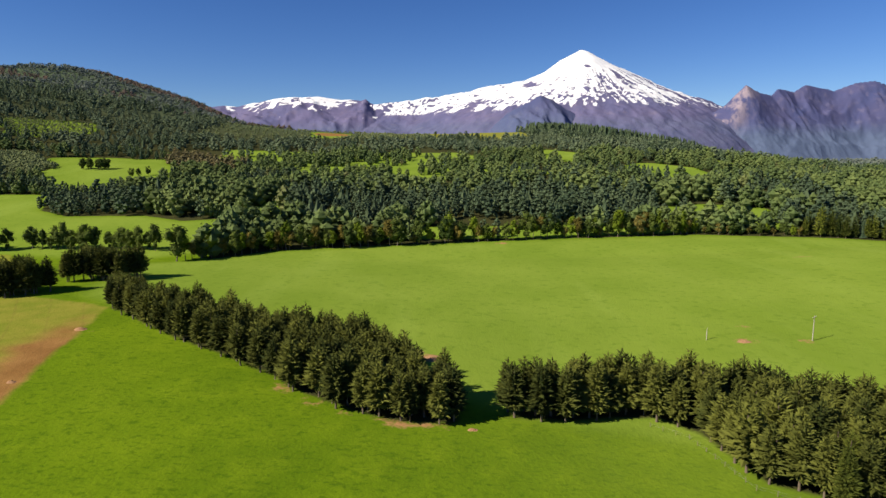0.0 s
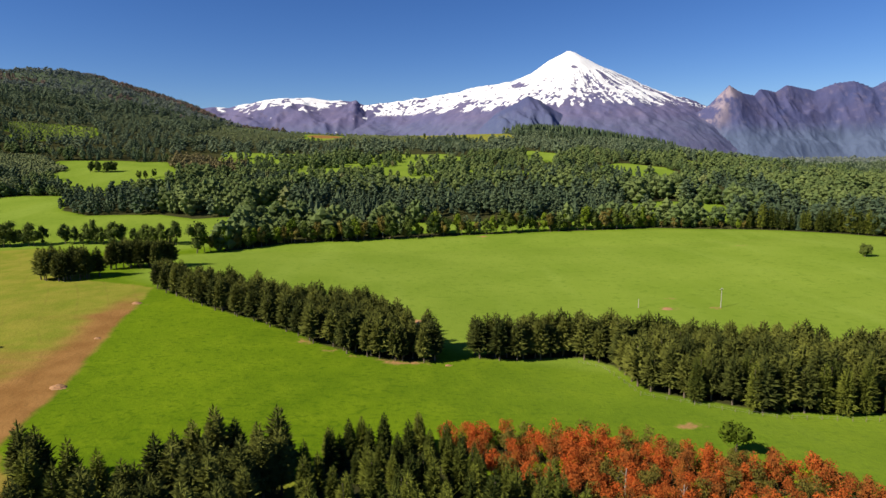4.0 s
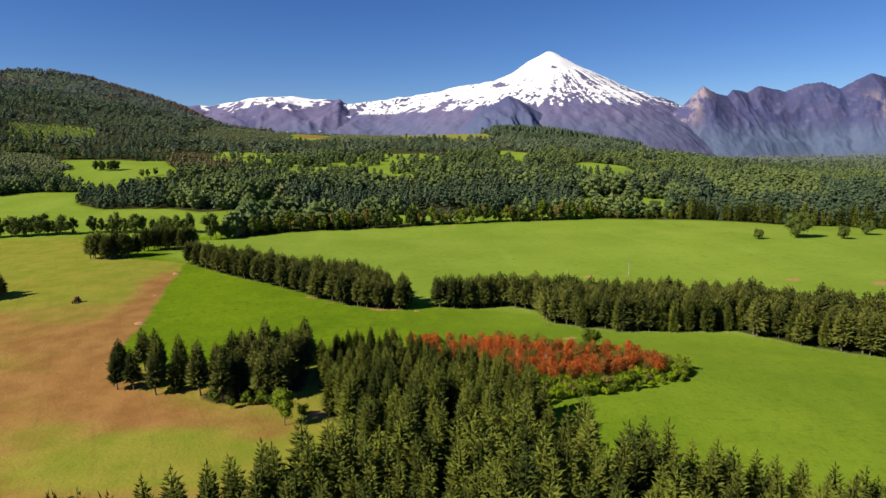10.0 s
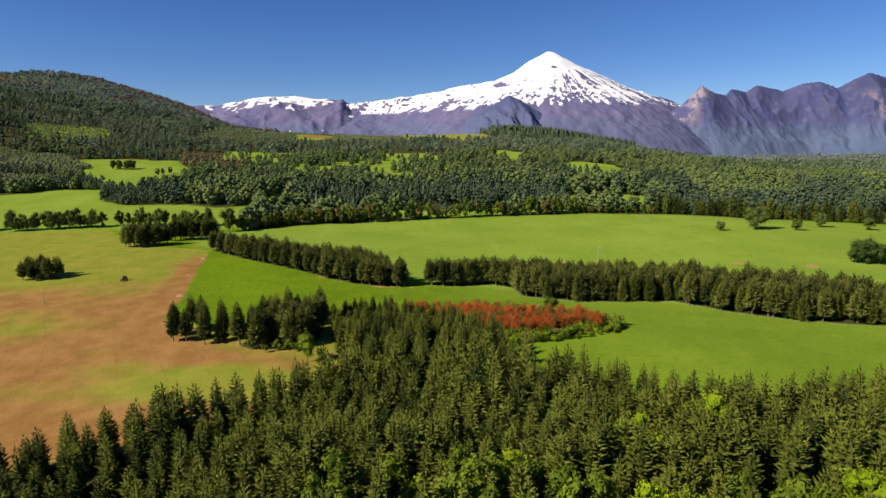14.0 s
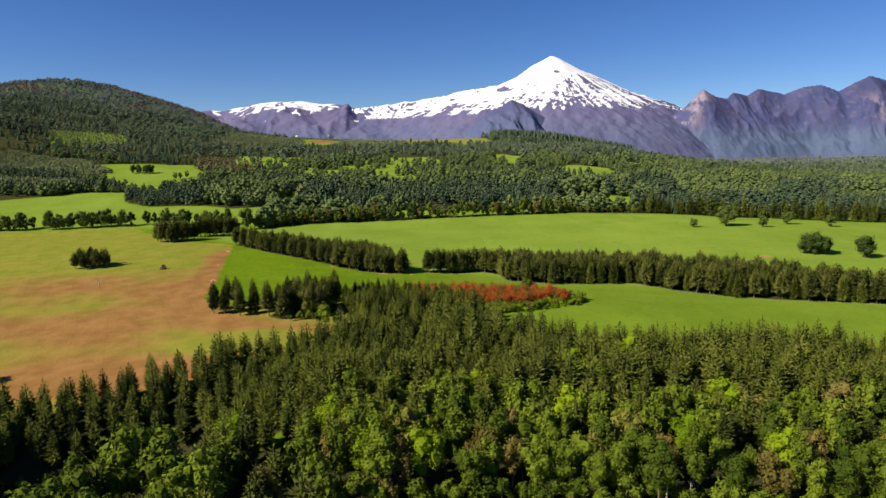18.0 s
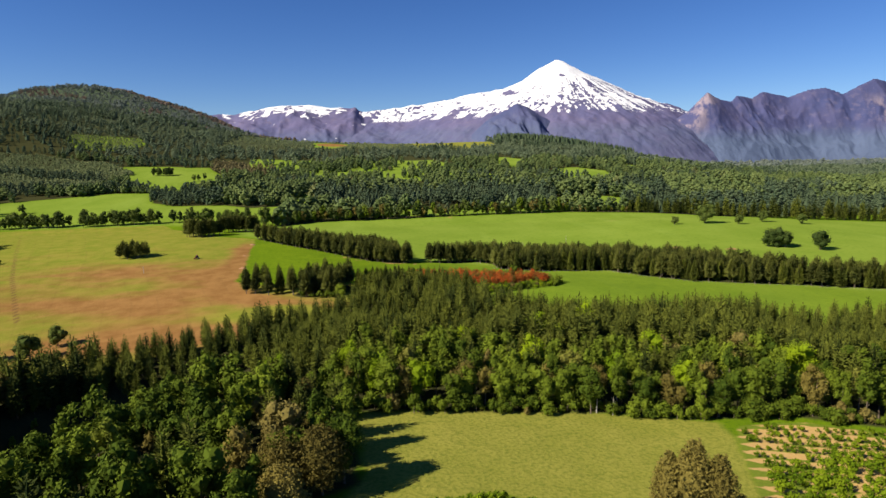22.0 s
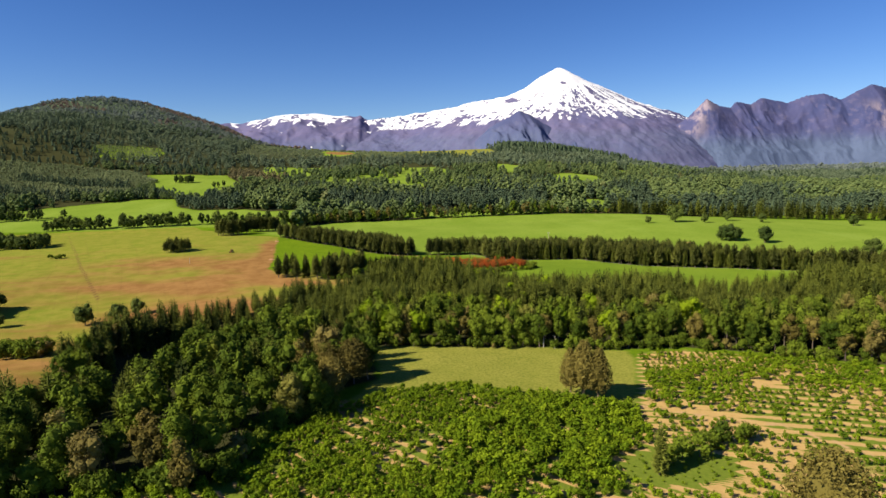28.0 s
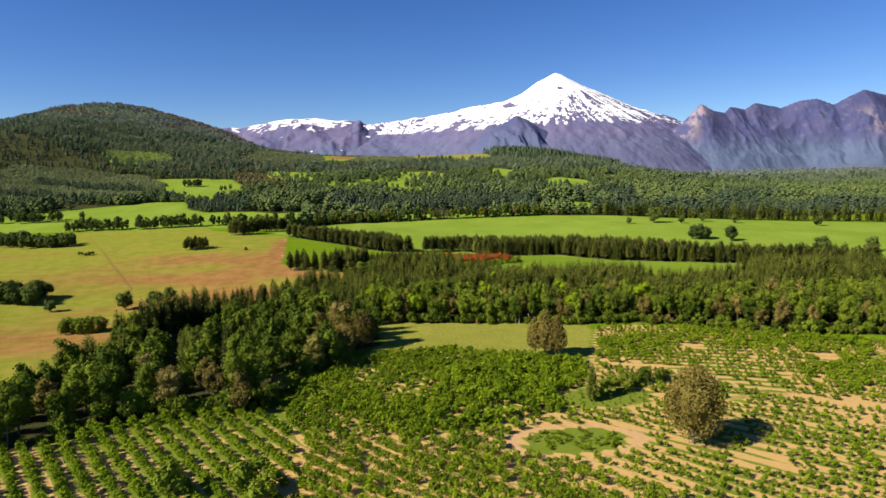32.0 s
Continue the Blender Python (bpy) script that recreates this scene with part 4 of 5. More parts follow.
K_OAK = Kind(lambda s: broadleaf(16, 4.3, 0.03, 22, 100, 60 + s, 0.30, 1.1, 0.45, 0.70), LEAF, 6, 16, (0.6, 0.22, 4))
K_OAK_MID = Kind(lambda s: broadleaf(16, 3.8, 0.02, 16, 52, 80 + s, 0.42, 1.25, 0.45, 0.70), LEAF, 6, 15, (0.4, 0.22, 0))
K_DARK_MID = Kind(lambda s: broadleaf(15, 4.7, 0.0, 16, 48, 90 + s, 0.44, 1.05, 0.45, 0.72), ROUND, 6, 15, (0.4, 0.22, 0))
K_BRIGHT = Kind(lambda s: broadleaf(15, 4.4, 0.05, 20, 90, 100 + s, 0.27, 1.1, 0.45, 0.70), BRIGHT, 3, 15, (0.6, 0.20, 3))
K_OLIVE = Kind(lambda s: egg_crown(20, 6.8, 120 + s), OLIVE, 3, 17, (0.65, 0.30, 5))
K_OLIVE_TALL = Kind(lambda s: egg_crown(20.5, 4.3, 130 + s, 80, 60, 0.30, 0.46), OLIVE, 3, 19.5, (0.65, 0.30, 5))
K_RED = Kind(lambda s: broadleaf(7.6, 2.3, 0.04, 13, 62, 140 + s, 0.22, 1.5, 0.6), SCARLET, 6, 7, (0.6, 0.09, 2))
K_SHRUB = Kind(lambda s: broadleaf(3.4, 2.1, 0.0, 8, 46, 160 + s, 0.26, 1.0, 0.45, 0.70), BRIGHT, 4, 3.4, (0.4, 0.08, 2))
K_SCRUB = Kind(lambda s: broadleaf(4.2, 2.3, 0.0, 9, 56, 180 + s, 0.26, 1.0, 0.45, 0.70), LEAF, 4, 4.2, (0.4, 0.1, 2))
K_FRUIT = Kind(lambda s: broadleaf(2.6, 1.5, 0.0, 7, 34, 200 + s, 0.24), VINE, 6, 2.6, (0.4, 0.06, 2))
K_FRUIT_ROW = Kind(lambda s: broadleaf(2.6, 1.45, 0.0, 7, 20, 210 + s, 0.27, 1.0, 0.45, 0.6), VINE, 7, 2.6)
K_FRUIT_THIN = Kind(lambda s: broadleaf(2.6, 1.4, 0.0, 6, 10, 215 + s, 0.34), VINE, 5, 2.6)
K_FAR = Kind(lambda s: far_crown(16.5, 6.6, 13, 7, 220 + s, 0.8), FARLEAF, 9, 17)
K_FARPINE = Kind(lambda s: far_crown(18, 4.6, 12, 6, 240 + s, 0.7), DEEP, 9, 18)
K_SPIRE = Kind(lambda s: far_spire(17, 4.2, 6, 250 + s), DEEP, 7, 17)
K_LOWFAR = Kind(lambda s: far_crown(5, 3.9, 4, 2, 400 + s, 0.7), YOUNG, 6, 5)
K_DRABFAR = Kind(lambda s: far_crown(14, 5.0, 9, 6, 420 + s, 0.8), DRABFAR, 6, 14)
K_POPLAR = Kind(lambda s: broadleaf(16, 2.9, 0.04, 18, 80, 320 + s, 0.29, 1.3, 0.45, 0.70), LEAF, 5, 16, (0.6, 0.18, 3))
K_DRAB = Kind(lambda s: broadleaf(14, 3.4, 0.04, 16, 84, 340 + s, 0.29, 1.2, 0.45, 0.70), OLIVE, 4, 14, (0.6, 0.18, 3))
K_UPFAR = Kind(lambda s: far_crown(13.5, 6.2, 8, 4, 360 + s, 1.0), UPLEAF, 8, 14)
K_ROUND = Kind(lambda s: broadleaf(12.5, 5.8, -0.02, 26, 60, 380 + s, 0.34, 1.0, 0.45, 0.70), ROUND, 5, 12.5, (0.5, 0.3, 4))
K_HILL = Kind(lambda s: far_crown(9.5, 7.0, 5, 2, 280 + s, 1.5), HAZE_LEAF, 8, 10)
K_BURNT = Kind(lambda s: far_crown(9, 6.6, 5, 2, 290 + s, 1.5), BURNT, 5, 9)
K_BIGFAR = Kind(lambda s: far_crown(13, 9.0, 6, 1, 260 + s, 2.0), HAZE_LEAF, 6, 13)

# ---- windbreaks ----
plant(K_PINE, scatter(HEDGE_WEST, 4.1, seed=11), "windbreak_pine", "dark green pine with bare lower stem in a windbreak", "tree", "western windbreak pines", 0.85, 1.12, 11)
he = scatter(HEDGE_EAST, 4.3, seed=12)
lead = (near_line(he[:, 0], he[:, 1], HEDGE_EAST[4:14]) < 9) & (rng.random(len(he)) < 0.55)
woods("windbreak_end", [(K_PINE, he[~lead & (he[:, 0] > 150)], 0.85, 1.15)], "far end of the long eastern pine windbreak", "windbreak", 14)
lead_out = lead | (he[:, 0] > 150)
plant(K_PINE, he[~lead_out], "windbreak_pine", "dark green pine in the long eastern windbreak", "tree", "eastern windbreak pines", 0.85, 1.15, 12)
plant(K_FIR, [(x, y, 0.85) for x, y in he[lead]], "windbreak_fir", "fresh green fir at the front of the eastern windbreak", "tree", "eastern windbreak firs", 0.8, 1.1, 39)

# ---- grove with the red thicket ----
plant(K_FIR, [(p[0], p[1], 0.97 - 0.40 * ramp(20, 80, p[1])) for p in scatter(GROVE, 5.4, seed=13)], "fir_tree", "tall dark green fir in the dense grove", "tree", "grove firs", 0.85, 1.15, 13)
plant(K_STEM, [(p[0], p[1], 0.98) for p in scatter(GROVE_WEST, 5.6, seed=14)], "pine_tree", "spreading dark pine at the grove's open edge", "tree", "grove edge pines", 0.9, 1.15, 14)
plant(K_STEM, [(-80, 70, .95), (-74, 63, .9), (-66, 58, .9), (-71, 74, 1.0), (-79, 64, .85), (-76, 77, .95)], "pine_tree", "broad dark pine in a small clump beside the ploughed field", "tree", "field edge pines", 0.95, 1.05, 37)
plant(K_FIR, [(-60, 60, .9), (-62, 68, 1.0), (-68, 66, .95), (-56, 66, .9)], "fir_tree", "dark fir in a small clump beside the ploughed field", "tree", "field edge firs", 0.95, 1.05, 15)
plant(K_RED, scatter(RED, 3.0, seed=16), "red_tree", "slender small tree with scarlet spring foliage", "tree", "red thicket trees", 0.58, 0.95, 16)
plant(K_SHRUB, [(x, y, 0.85) for x, y in scatter(RED, 6.0, seed=19)], "shrub", "green shrub among the red trees", "shrub", "thicket undergrowth", 0.7, 1.2, 40)
edge_pts = scatter(RED_EDGE, 2.3, 0.45, seed=17)
plant(K_SCRUB, [(x, y, 0.8) for x, y in np.concatenate([edge_pts[::4], edge_pts[1::4], edge_pts[2::4]])], "bush", "dark green bush along the thicket's edge", "bush", "thicket bushes", 0.45, 1.15, 38)
plant(K_SHRUB, edge_pts[3::4], "shrub", "bright green shrub along the thicket's edge", "shrub", "thicket shrubs", 0.5, 1.2, 17)
plant(K_OAK, [(-26, 33, 0.72)], "field_tree", "leafy green tree standing before the grove", "tree", "", 0.98, 1.02, 44)
plant(K_SCRUB, [(-38, 47, .9), (-42, 45, .8), (-34, 46, 1.0), (-47, 49, .8), (-31, 44, .9), (-36, 52, .9), (-44, 52, .7), (-62, 58, .5), (-22, 38, .8)], "bush", "dark green bush under the grove's edge pines", "bush", "grove edge bushes", 0.8, 1.2, 64)
plant(K_SCRUB, [(68, 71, 1.7), (86, 45, 1.1), (83, 41, 1.0)], "bush", "rounded dark green bush standing in the pasture", "bush", "pasture bushes", 0.95, 1.05, 18)

# ---- the long wood ----
pw, mw, ww = scatter(PINE_WOOD, 4.7, seed=21), scatter(MIXED_WOOD, 5.6, seed=22), scatter(WEST_WOOD, 8.6, seed=23)
off_ravine = lambda p: p[(near_line(p[:, 0], p[:, 1], RAVINE) > 17) & ~inside(p[:, 0], p[:, 1], GULLY)]
pw = np.concatenate([pw, scatter([(-64, -72), (-32, -57), (-8, -54), (-14, -66), (-34, -70), (-62, -82)], 5.6, seed=20)])
pw, mw, ww = off_ravine(pw), off_ravine(mw), off_ravine(ww)
FRESH = [(51, -46), (71, -41), (85, -70), (57, -50, .9), (7, -86, .85), (-5, -85, .85), (-14, -72, .9), (-38, -66, .9), (67, -84, .9), (83, -94, .9), (24, -52, .8), (120, -92), (45, -68, .9)]
off_fresh = lambda p: p[np.min([np.hypot(p[:, 0] - q[0], p[:, 1] - q[1] - 2) for q in FRESH], 0) > 5.5]
pw, mw = off_fresh(pw), off_fresh(mw)
face = mw[(near_line(mw[:, 0], mw[:, 1], MIXED_WOOD[:11]) < 15) & (mw[:, 0] < 215)]
rest = mw[~((near_line(mw[:, 0], mw[:, 1], MIXED_WOOD[:11]) < 15) & (mw[:, 0] < 215))]
dice = rng.random(len(face))
plant(K_OAK, face[dice < 0.30], "broadleaf_tree", "leafy green tree at the wood's sunny edge", "tree", "wood edge trees", 0.68, 1.12, 24)
plant(K_POPLAR, face[(dice >= 0.30) & (dice < 0.76)], "slender_tree", "slender leafy green tree at the wood's edge", "tree", "slender edge trees", 0.75, 1.25, 32)
plant(K_DRAB, face[dice >= 0.76], "olive_brown_tree", "olive-brown tree at the wood's sunny edge", "tree", "brown edge trees", 0.75, 1.2, 33)
fringe = [(x + q[0], y + q[1], q[2]) for (x, y), q in zip([(ax + (bx - ax) * u, ay + (by - ay) * u) for (ax, ay), (bx, by) in zip(MIXED_WOOD[:9], MIXED_WOOD[1:10]) for u in np.arange(0, 1, 1.7 / math.hypot(bx - ax, by - ay))], rng.uniform((-1.5, -1.5, 0.5), (1.5, 4.0, 1.45), (400, 3)))]
plant(K_SCRUB, fringe, "bush", "low green bush at the foot of the wood", "bush", "wood fringe bushes", 0.8, 1.1, 34)
ww_near = ww[near_line(ww[:, 0], ww[:, 1], WEST_WOOD[1:10]) < 22]
ww_rest = ww[near_line(ww[:, 0], ww[:, 1], WEST_WOOD[1:10]) >= 22]
dice = rng.random(len(ww_near))
plant(K_OAK, ww_near[dice < 0.62], "broadleaf_tree", "leafy green tree beside the orchard", "tree", "orchard side trees", 0.85, 1.3, 25)
plant(K_POPLAR, ww_near[(dice >= 0.62) & (dice < 0.92)], "slender_tree", "slender leafy green tree beside the orchard", "tree", "slender orchard side trees", 0.85, 1.28, 35)
plant(K_DRAB, ww_near[dice >= 0.92], "olive_brown_tree", "olive-brown tree beside the orchard", "tree", "brown orchard side trees", 0.9, 1.3, 36)
rim = [(-122 - 3.5 * math.sin(2.1 * i) - 6 * math.sin(0.13 * i), -50 - 2.6 * i + 1.5 * math.sin(3.7 * i), 1.0 + 0.2 * math.sin(5.3 * i)) for i in range(25)]
plant(K_OAK, [(x, y, 0.72 * q) for x, y, q in rim], "broadleaf_tree", "leafy green tree on the rim of the shaded ravine", "tree", "ravine rim trees", 0.8, 1.15, 48)
skirt = [(x + q[0], y + q[1], q[2]) for (x, y), q in zip([(ax + (bx - ax) * u, ay + (by - ay) * u) for (ax, ay), (bx, by) in zip(WEST_WOOD[1:8], WEST_WOOD[2:9]) for u in np.arange(0, 1, 2.0 / math.hypot(bx - ax, by - ay))], rng.uniform((-3, -1, 0.7), (2, 6, 1.9), (300, 3)))]
plant(K_SCRUB, skirt, "bush", "dark green bush at the foot of the western wood", "bush", "western fringe bushes", 0.8, 1.1, 49)
woods("conifer_wood", [(K_FIR_MID, pw, 0.82, 1.06)], "dense wood of dark green conifers")
pick = rng.random(len(rest))
woods("mixed_wood", [(K_FIR_MID, rest[pick < 0.45], 0.8, 1.05), (K_OAK_MID, rest[pick >= 0.45], 0.8, 1.12)], "mixed wood of conifers and leafy green trees")
pick = rng.random(len(ww_rest))
woods("west_wood", [(K_FIR_MID, ww_rest[pick < 0.3], 0.85, 1.15), (K_OAK_MID, ww_rest[pick >= 0.3], 0.95, 1.4), (K_OAK_MID, scatter(GULLY, 5.0, seed=26), 0.2, 0.38)], "leafy wood on the slope of a shaded ravine")
plant(K_BRIGHT, FRESH, "maple_tree", "bright yellow-green leafy tree among dark conifers", "tree", "bright trees in the wood", 1.1, 1.3, 26)
plant(K_POPLAR, [(-84, -66, .7), (-76, -70, .6), (-94, -82, .6), (-98, -92, .7), (-90, -80, .6), (-104, -104, .5), (-98, -112, .6), (-88, -90, .6)], "sapling", "slender young tree in the shaded ravine", "tree", "ravine saplings", 0.9, 1.1, 47)
plant(K_DRAB, [(-34, -106, 1.0), (-24, -98, 1.0), (25, -77, 1.0), (46, -86, .9), (-56, -118, .95), (-47, -199, 1.15), (-126, -146, 1.0)], "olive_brown_tree", "olive-brown tree standing among green ones", "tree", "brown trees in the wood", 0.95, 1.1, 45)
plant(K_OLIVE, [(-22, -146, .75), (-16, -134, .82), (-24, -134, .78), (-18, -116, .7)], "olive_brown_tree", "large olive-brown tree at the meadow's corner", "tree", "meadow corner trees", 0.95, 1.05, 27)
plant(K_OLIVE_TALL, [(51.8, -150, .80), (55.2, -152.6, .98), (58.8, -155.2, .88), (56, -148.6, .70)], "olive_brown_tree", "tall olive-brown tree standing between meadow and orchard", "tree", "meadow tree cluster", 0.98, 1.02, 28)
plant(K_OLIVE, [(73, -232, 1.1)], "olive_brown_tree", "large rounded olive-brown tree among orchard rows", "tree", "", 0.98, 1.02, 29)
plant(K_YOUNG_FIR, [(57, -201, 1.0)], "young_fir", "narrow dark young fir in the orchard's grassy island", "tree", "", 0.98, 1.02, 30)
plant(K_SCRUB, [(62, -197, 1.3), (65, -195, 1.5), (70, -194, 1.4), (75, -190, 1.1), (79, -188, 1.3), (84, -189, 1.2), (87, -187, 1.0), (81, -196, .8), (-34, -244, 2.2), (-52, -243, 2.0), (-30, -250, 1.8)], "bush", "green bush in the orchard", "bush", "orchard bushes", 0.9, 1.1, 31)

# ---- the orchard ----


def rows_of(poly, ux, uy, gap, step, seed, keep=1.0):
    r = np.random.default_rng(seed)
    n = math.hypot(ux, uy)
    ux, uy = ux / n, uy / n
    a, b = np.meshgrid(np.arange(-420, 420, step), np.arange(-420, 420, gap))
    a, b = a.ravel() + r.normal(0, 0.25, a.size), b.ravel() + r.normal(0, 0.12, a.size)
    p = np.stack([a * ux - b * uy, a * uy + b * ux - 200], 1)
    p = p[inside(p[:, 0], p[:, 1], poly) & (r.random(len(p)) < keep)]
    ring = np.hypot((p[:, 0] - 44) / 1.9, p[:, 1] + 227)
    ok = (ring > 10.4) & (np.hypot(p[:, 0] - 62, (p[:, 1] + 199) * 1.4) > 15) & (np.hypot(p[:, 0] - 73, p[:, 1] + 232) > 6) & (p[:, 1] > -300)
    ok &= near_line(p[:, 0], p[:, 1], [(66, -159), (86, -174), (100, -181), (109, -200), (122, -212), (170, -236)]) > 2.5
    return p[ok]


LUSH = [(-40, -190), (-34, -172), (-15, -153), (-6, -143), (20, -137), (45, -151), (66, -164), (60, -205), (30, -212), (5, -222), (-30, -212)]
WEST_ORCHARD = [(-130, -222), (-95, -208), (-63, -195), (-42, -192), (-31, -213), (-26, -232), (-30, -320), (-150, -320)]
EAST_ORCHARD = [(70, -164), (86, -124), (90, -112), (107, -113), (134, -130), (172, -156), (230, -178), (250, -320), (-28, -320), (-24, -232), (-28, -214), (5, -224), (32, -214), (62, -205)]
lush = rows_of(LUSH, 0.724, -0.69, 2.1, 2.0, 40, 0.86)
thin = fbm(lush[:, 0] / 9, lush[:, 1] / 9, 2, 29)
lush = lush[(thin > 0.33) | (np.arange(len(lush)) % 3 == 0)]
fruit_w = rows_of(WEST_ORCHARD, 0.6, -0.8, 4.2, 1.5, 41, 0.97)
fruit_ne = rows_of(EAST_ORCHARD, 0.92, -0.39, 4.2, 1.9, 42, 0.9)
fruit_se = rows_of(EAST_ORCHARD, 0.724, -0.69, 4.2, 1.9, 44, 0.9)
fruit_e = np.concatenate([fruit_ne[(fruit_ne[:, 0] > 66) & (fruit_ne[:, 1] > -205)], fruit_se[~((fruit_se[:, 0] > 66) & (fruit_se[:, 1] > -205))]])
low_e = fbm(fruit_e[:, 0] / 22, fruit_e[:, 1] / 22, 3, 23)
fruit_e = fruit_e[(low_e > 0.22)]
near_w = fruit_e[(fruit_e[:, 1] < -208) & (fruit_e[:, 0] < 75) & (fruit_e[:, 1] > -262)]
late_e = fruit_e[~((fruit_e[:, 1] < -208) & (fruit_e[:, 0] < 75) & (fruit_e[:, 1] > -262))]
plant(K_FRUIT, near_w[:300], "fruit_bush", "young bright green fruit bush in an orchard row", "bush", "orchard rows", 0.8, 1.35, 43)
rows_all = [(lush, 0.75, 1.4), (fruit_w, 0.9, 1.3), (np.concatenate([near_w[300:], late_e]), 0.58, 1.12)]
side = lambda p: np.abs(p[:, 0] - 4) > 0.80 * (p[:, 1] + 367) + 12
woods("orchard_rows", [(K_FRUIT_ROW, p[~side(p)], lo, hi) for p, lo, hi in rows_all] + [(K_FRUIT_THIN, p[side(p)], lo, hi) for p, lo, hi in rows_all], "rows of young bright green fruit bushes on tan soil", "orchard")
isle_bush = [(44 + 12.5 * math.cos(2.4 * i + 0.3 * (i % 3)) * math.sqrt(i / 70), -227 + 6.2 * math.sin(2.4 * i) * math.sqrt(i / 70), 0.24 + 0.28 * ((i * 7) % 5) / 5) for i in range(1, 71)]
isle_bush += [(63 + 15 * math.cos(2.4 * i) * math.sqrt(i / 60), -198.5 + 8 * math.sin(2.4 * i) * math.sqrt(i / 60), 0.15 + 0.22 * ((i * 7) % 5) / 5) for i in range(1, 61)]
plant(K_FRUIT, [(x, y, 1.3 * q) for x, y, q in isle_bush], "weed_clump", "low green weed clump on a grassy island in the orchard", "weeds", "island weeds", 0.8, 1.15, 46)

# ---- single trees and clumps in the fields ----
disc = [(-180 + 9 * math.cos(a) * f, 168 + 6 * math.sin(a) * f, 0.85) for a, f in zip(np.arange(0, 12.6, 0.9), [0.2, 0.9, 0.6, 1, 0.4, 0.95, 0.7, 1, 0.5, 0.9, 0.8, 1, 0.3, 0.9])]
plant(K_PINE, disc, "pine_tree", "dark pine in a round clump on the ploughed field", "tree", "round clump pines", 0.9, 1.1, 51)
clump = lambda cx, cy, rx, ry, n, s, seed: [(cx + rx * x, cy + ry * y, s) for x, y in np.random.default_rng(seed).uniform(-1, 1, (n, 2))]
plant(K_PINE, clump(-160, 255, 14, 7, 24, 1.12, 1) + clump(-138, 284, 16, 7, 28, 1.12, 2), "pine_tree", "dark pine in a clump at the field's corner", "tree", "field corner pines", 0.9, 1.1, 52)
plant(K_ROUND, [(-163, -12, 1.0), (-145, -13, .88), (-143, 3, .8), (-206, -12, .68)], "field_tree", "lone leafy tree in the brown field", "tree", "lone field trees", 0.95, 1.05, 53)
plant(K_SCRUB, clump(-158, -68, 10, 4.5, 30, 1.8, 3) + clump(-280, 168, 10, 4, 9, 0.9, 4), "bush", "low dark green bush in the brown field", "bush", "field bushes", 0.8, 1.1, 54)
plant(K_ROUND, clump(-242, 12, 22, 10, 26, 0.95, 5) + clump(-350, 246, 22, 11, 22, 1.0, 6) + clump(-405, 285, 20, 10, 20, 1.05, 7), "broadleaf_tree", "dark leafy tree in a clump by the brown field", "tree", "west field clumps", 0.85, 1.15, 55)
plant(K_ROUND, [(285, 262, 1.55), (255, 260, .6), (311, 252, .75), (348, 274, .85), (376, 258, .7), (446, 220, .9), (322, 51, .95), (361, 48, .9), (270, 147, .95), (276, 149, 1.1), (282, 146, .9), (273, 143, 1.0), (279, 142, .95), (295, 128, 1.05)], "field_tree", "rounded deep green tree standing in pasture", "tree", "pasture trees", 1.08, 1.2, 56)
hedgerow = lambda pts, step, seed: [(x + random.uniform(-2, 2), y + random.uniform(-2, 2), random.uniform(0.6, 1.0)) for (ax, ay), (bx, by) in zip(pts, pts[1:]) for x, y in [(ax + (bx - ax) * u, ay + (by - ay) * u) for u in np.arange(0, 1, step / math.hypot(bx - ax, by - ay))]]
plant(K_DARK_MID, clump(-485, 455, 38, 14, 26, 0.95, 11) + clump(-370, 262, 38, 12, 30, 0.85, 12), "broadleaf_tree", "dark leafy tree in a large clump by the western field", "tree", "large west clumps", 0.85, 1.15, 61)
plant(K_DARK_MID, hedgerow([(-402, 377), (-332, 382)], 3.8, 1) + hedgerow([(-318, 378), (-244, 384)], 3.8, 2) + hedgerow([(-228, 384), (-150, 372)], 4.6, 3) + [(-425, 462, .8), (-518, 476, .8)], "hedgerow_tree", "leafy tree in a hedgerow between fields", "tree", "hedgerow trees", 1.1, 1.5, 57)
TREELINE = [(-128, 342), (-74, 369), (-7, 380), (54, 388), (105, 392), (195, 394), (262, 378)]
EAST_LINE = [(262, 380), (318, 358), (390, 317), (506, 258), (620, 192)]
plant(K_FIR_MID, [(x, y, 1.25 * s) for x, y, s in hedgerow(EAST_LINE, 5.0, 5)], "pine_tree", "dark conifer at the far edge of the pasture", "tree", "far conifer edge", 0.95, 1.25, 60)
tall_line = [(x, y, q * (0.55 if 195 < x < 292 else 1.0)) for x, y, q in hedgerow(TREELINE, 5.0, 4)]
plant(K_DARK_MID, tall_line[::3], "treeline_tree", "dark leafy tree in the line beyond the pasture", "tree", "far treeline", 1.1, 1.6, 58)
plant(K_OAK_MID, tall_line[1::3], "treeline_tree", "light green leafy tree in the line beyond the pasture", "tree", "far treeline", 1.0, 1.55, 62)
plant(K_DRAB, tall_line[2::3], "treeline_tree", "olive-brown tree in the line beyond the pasture", "tree", "far treeline", 0.95, 1.5, 63)

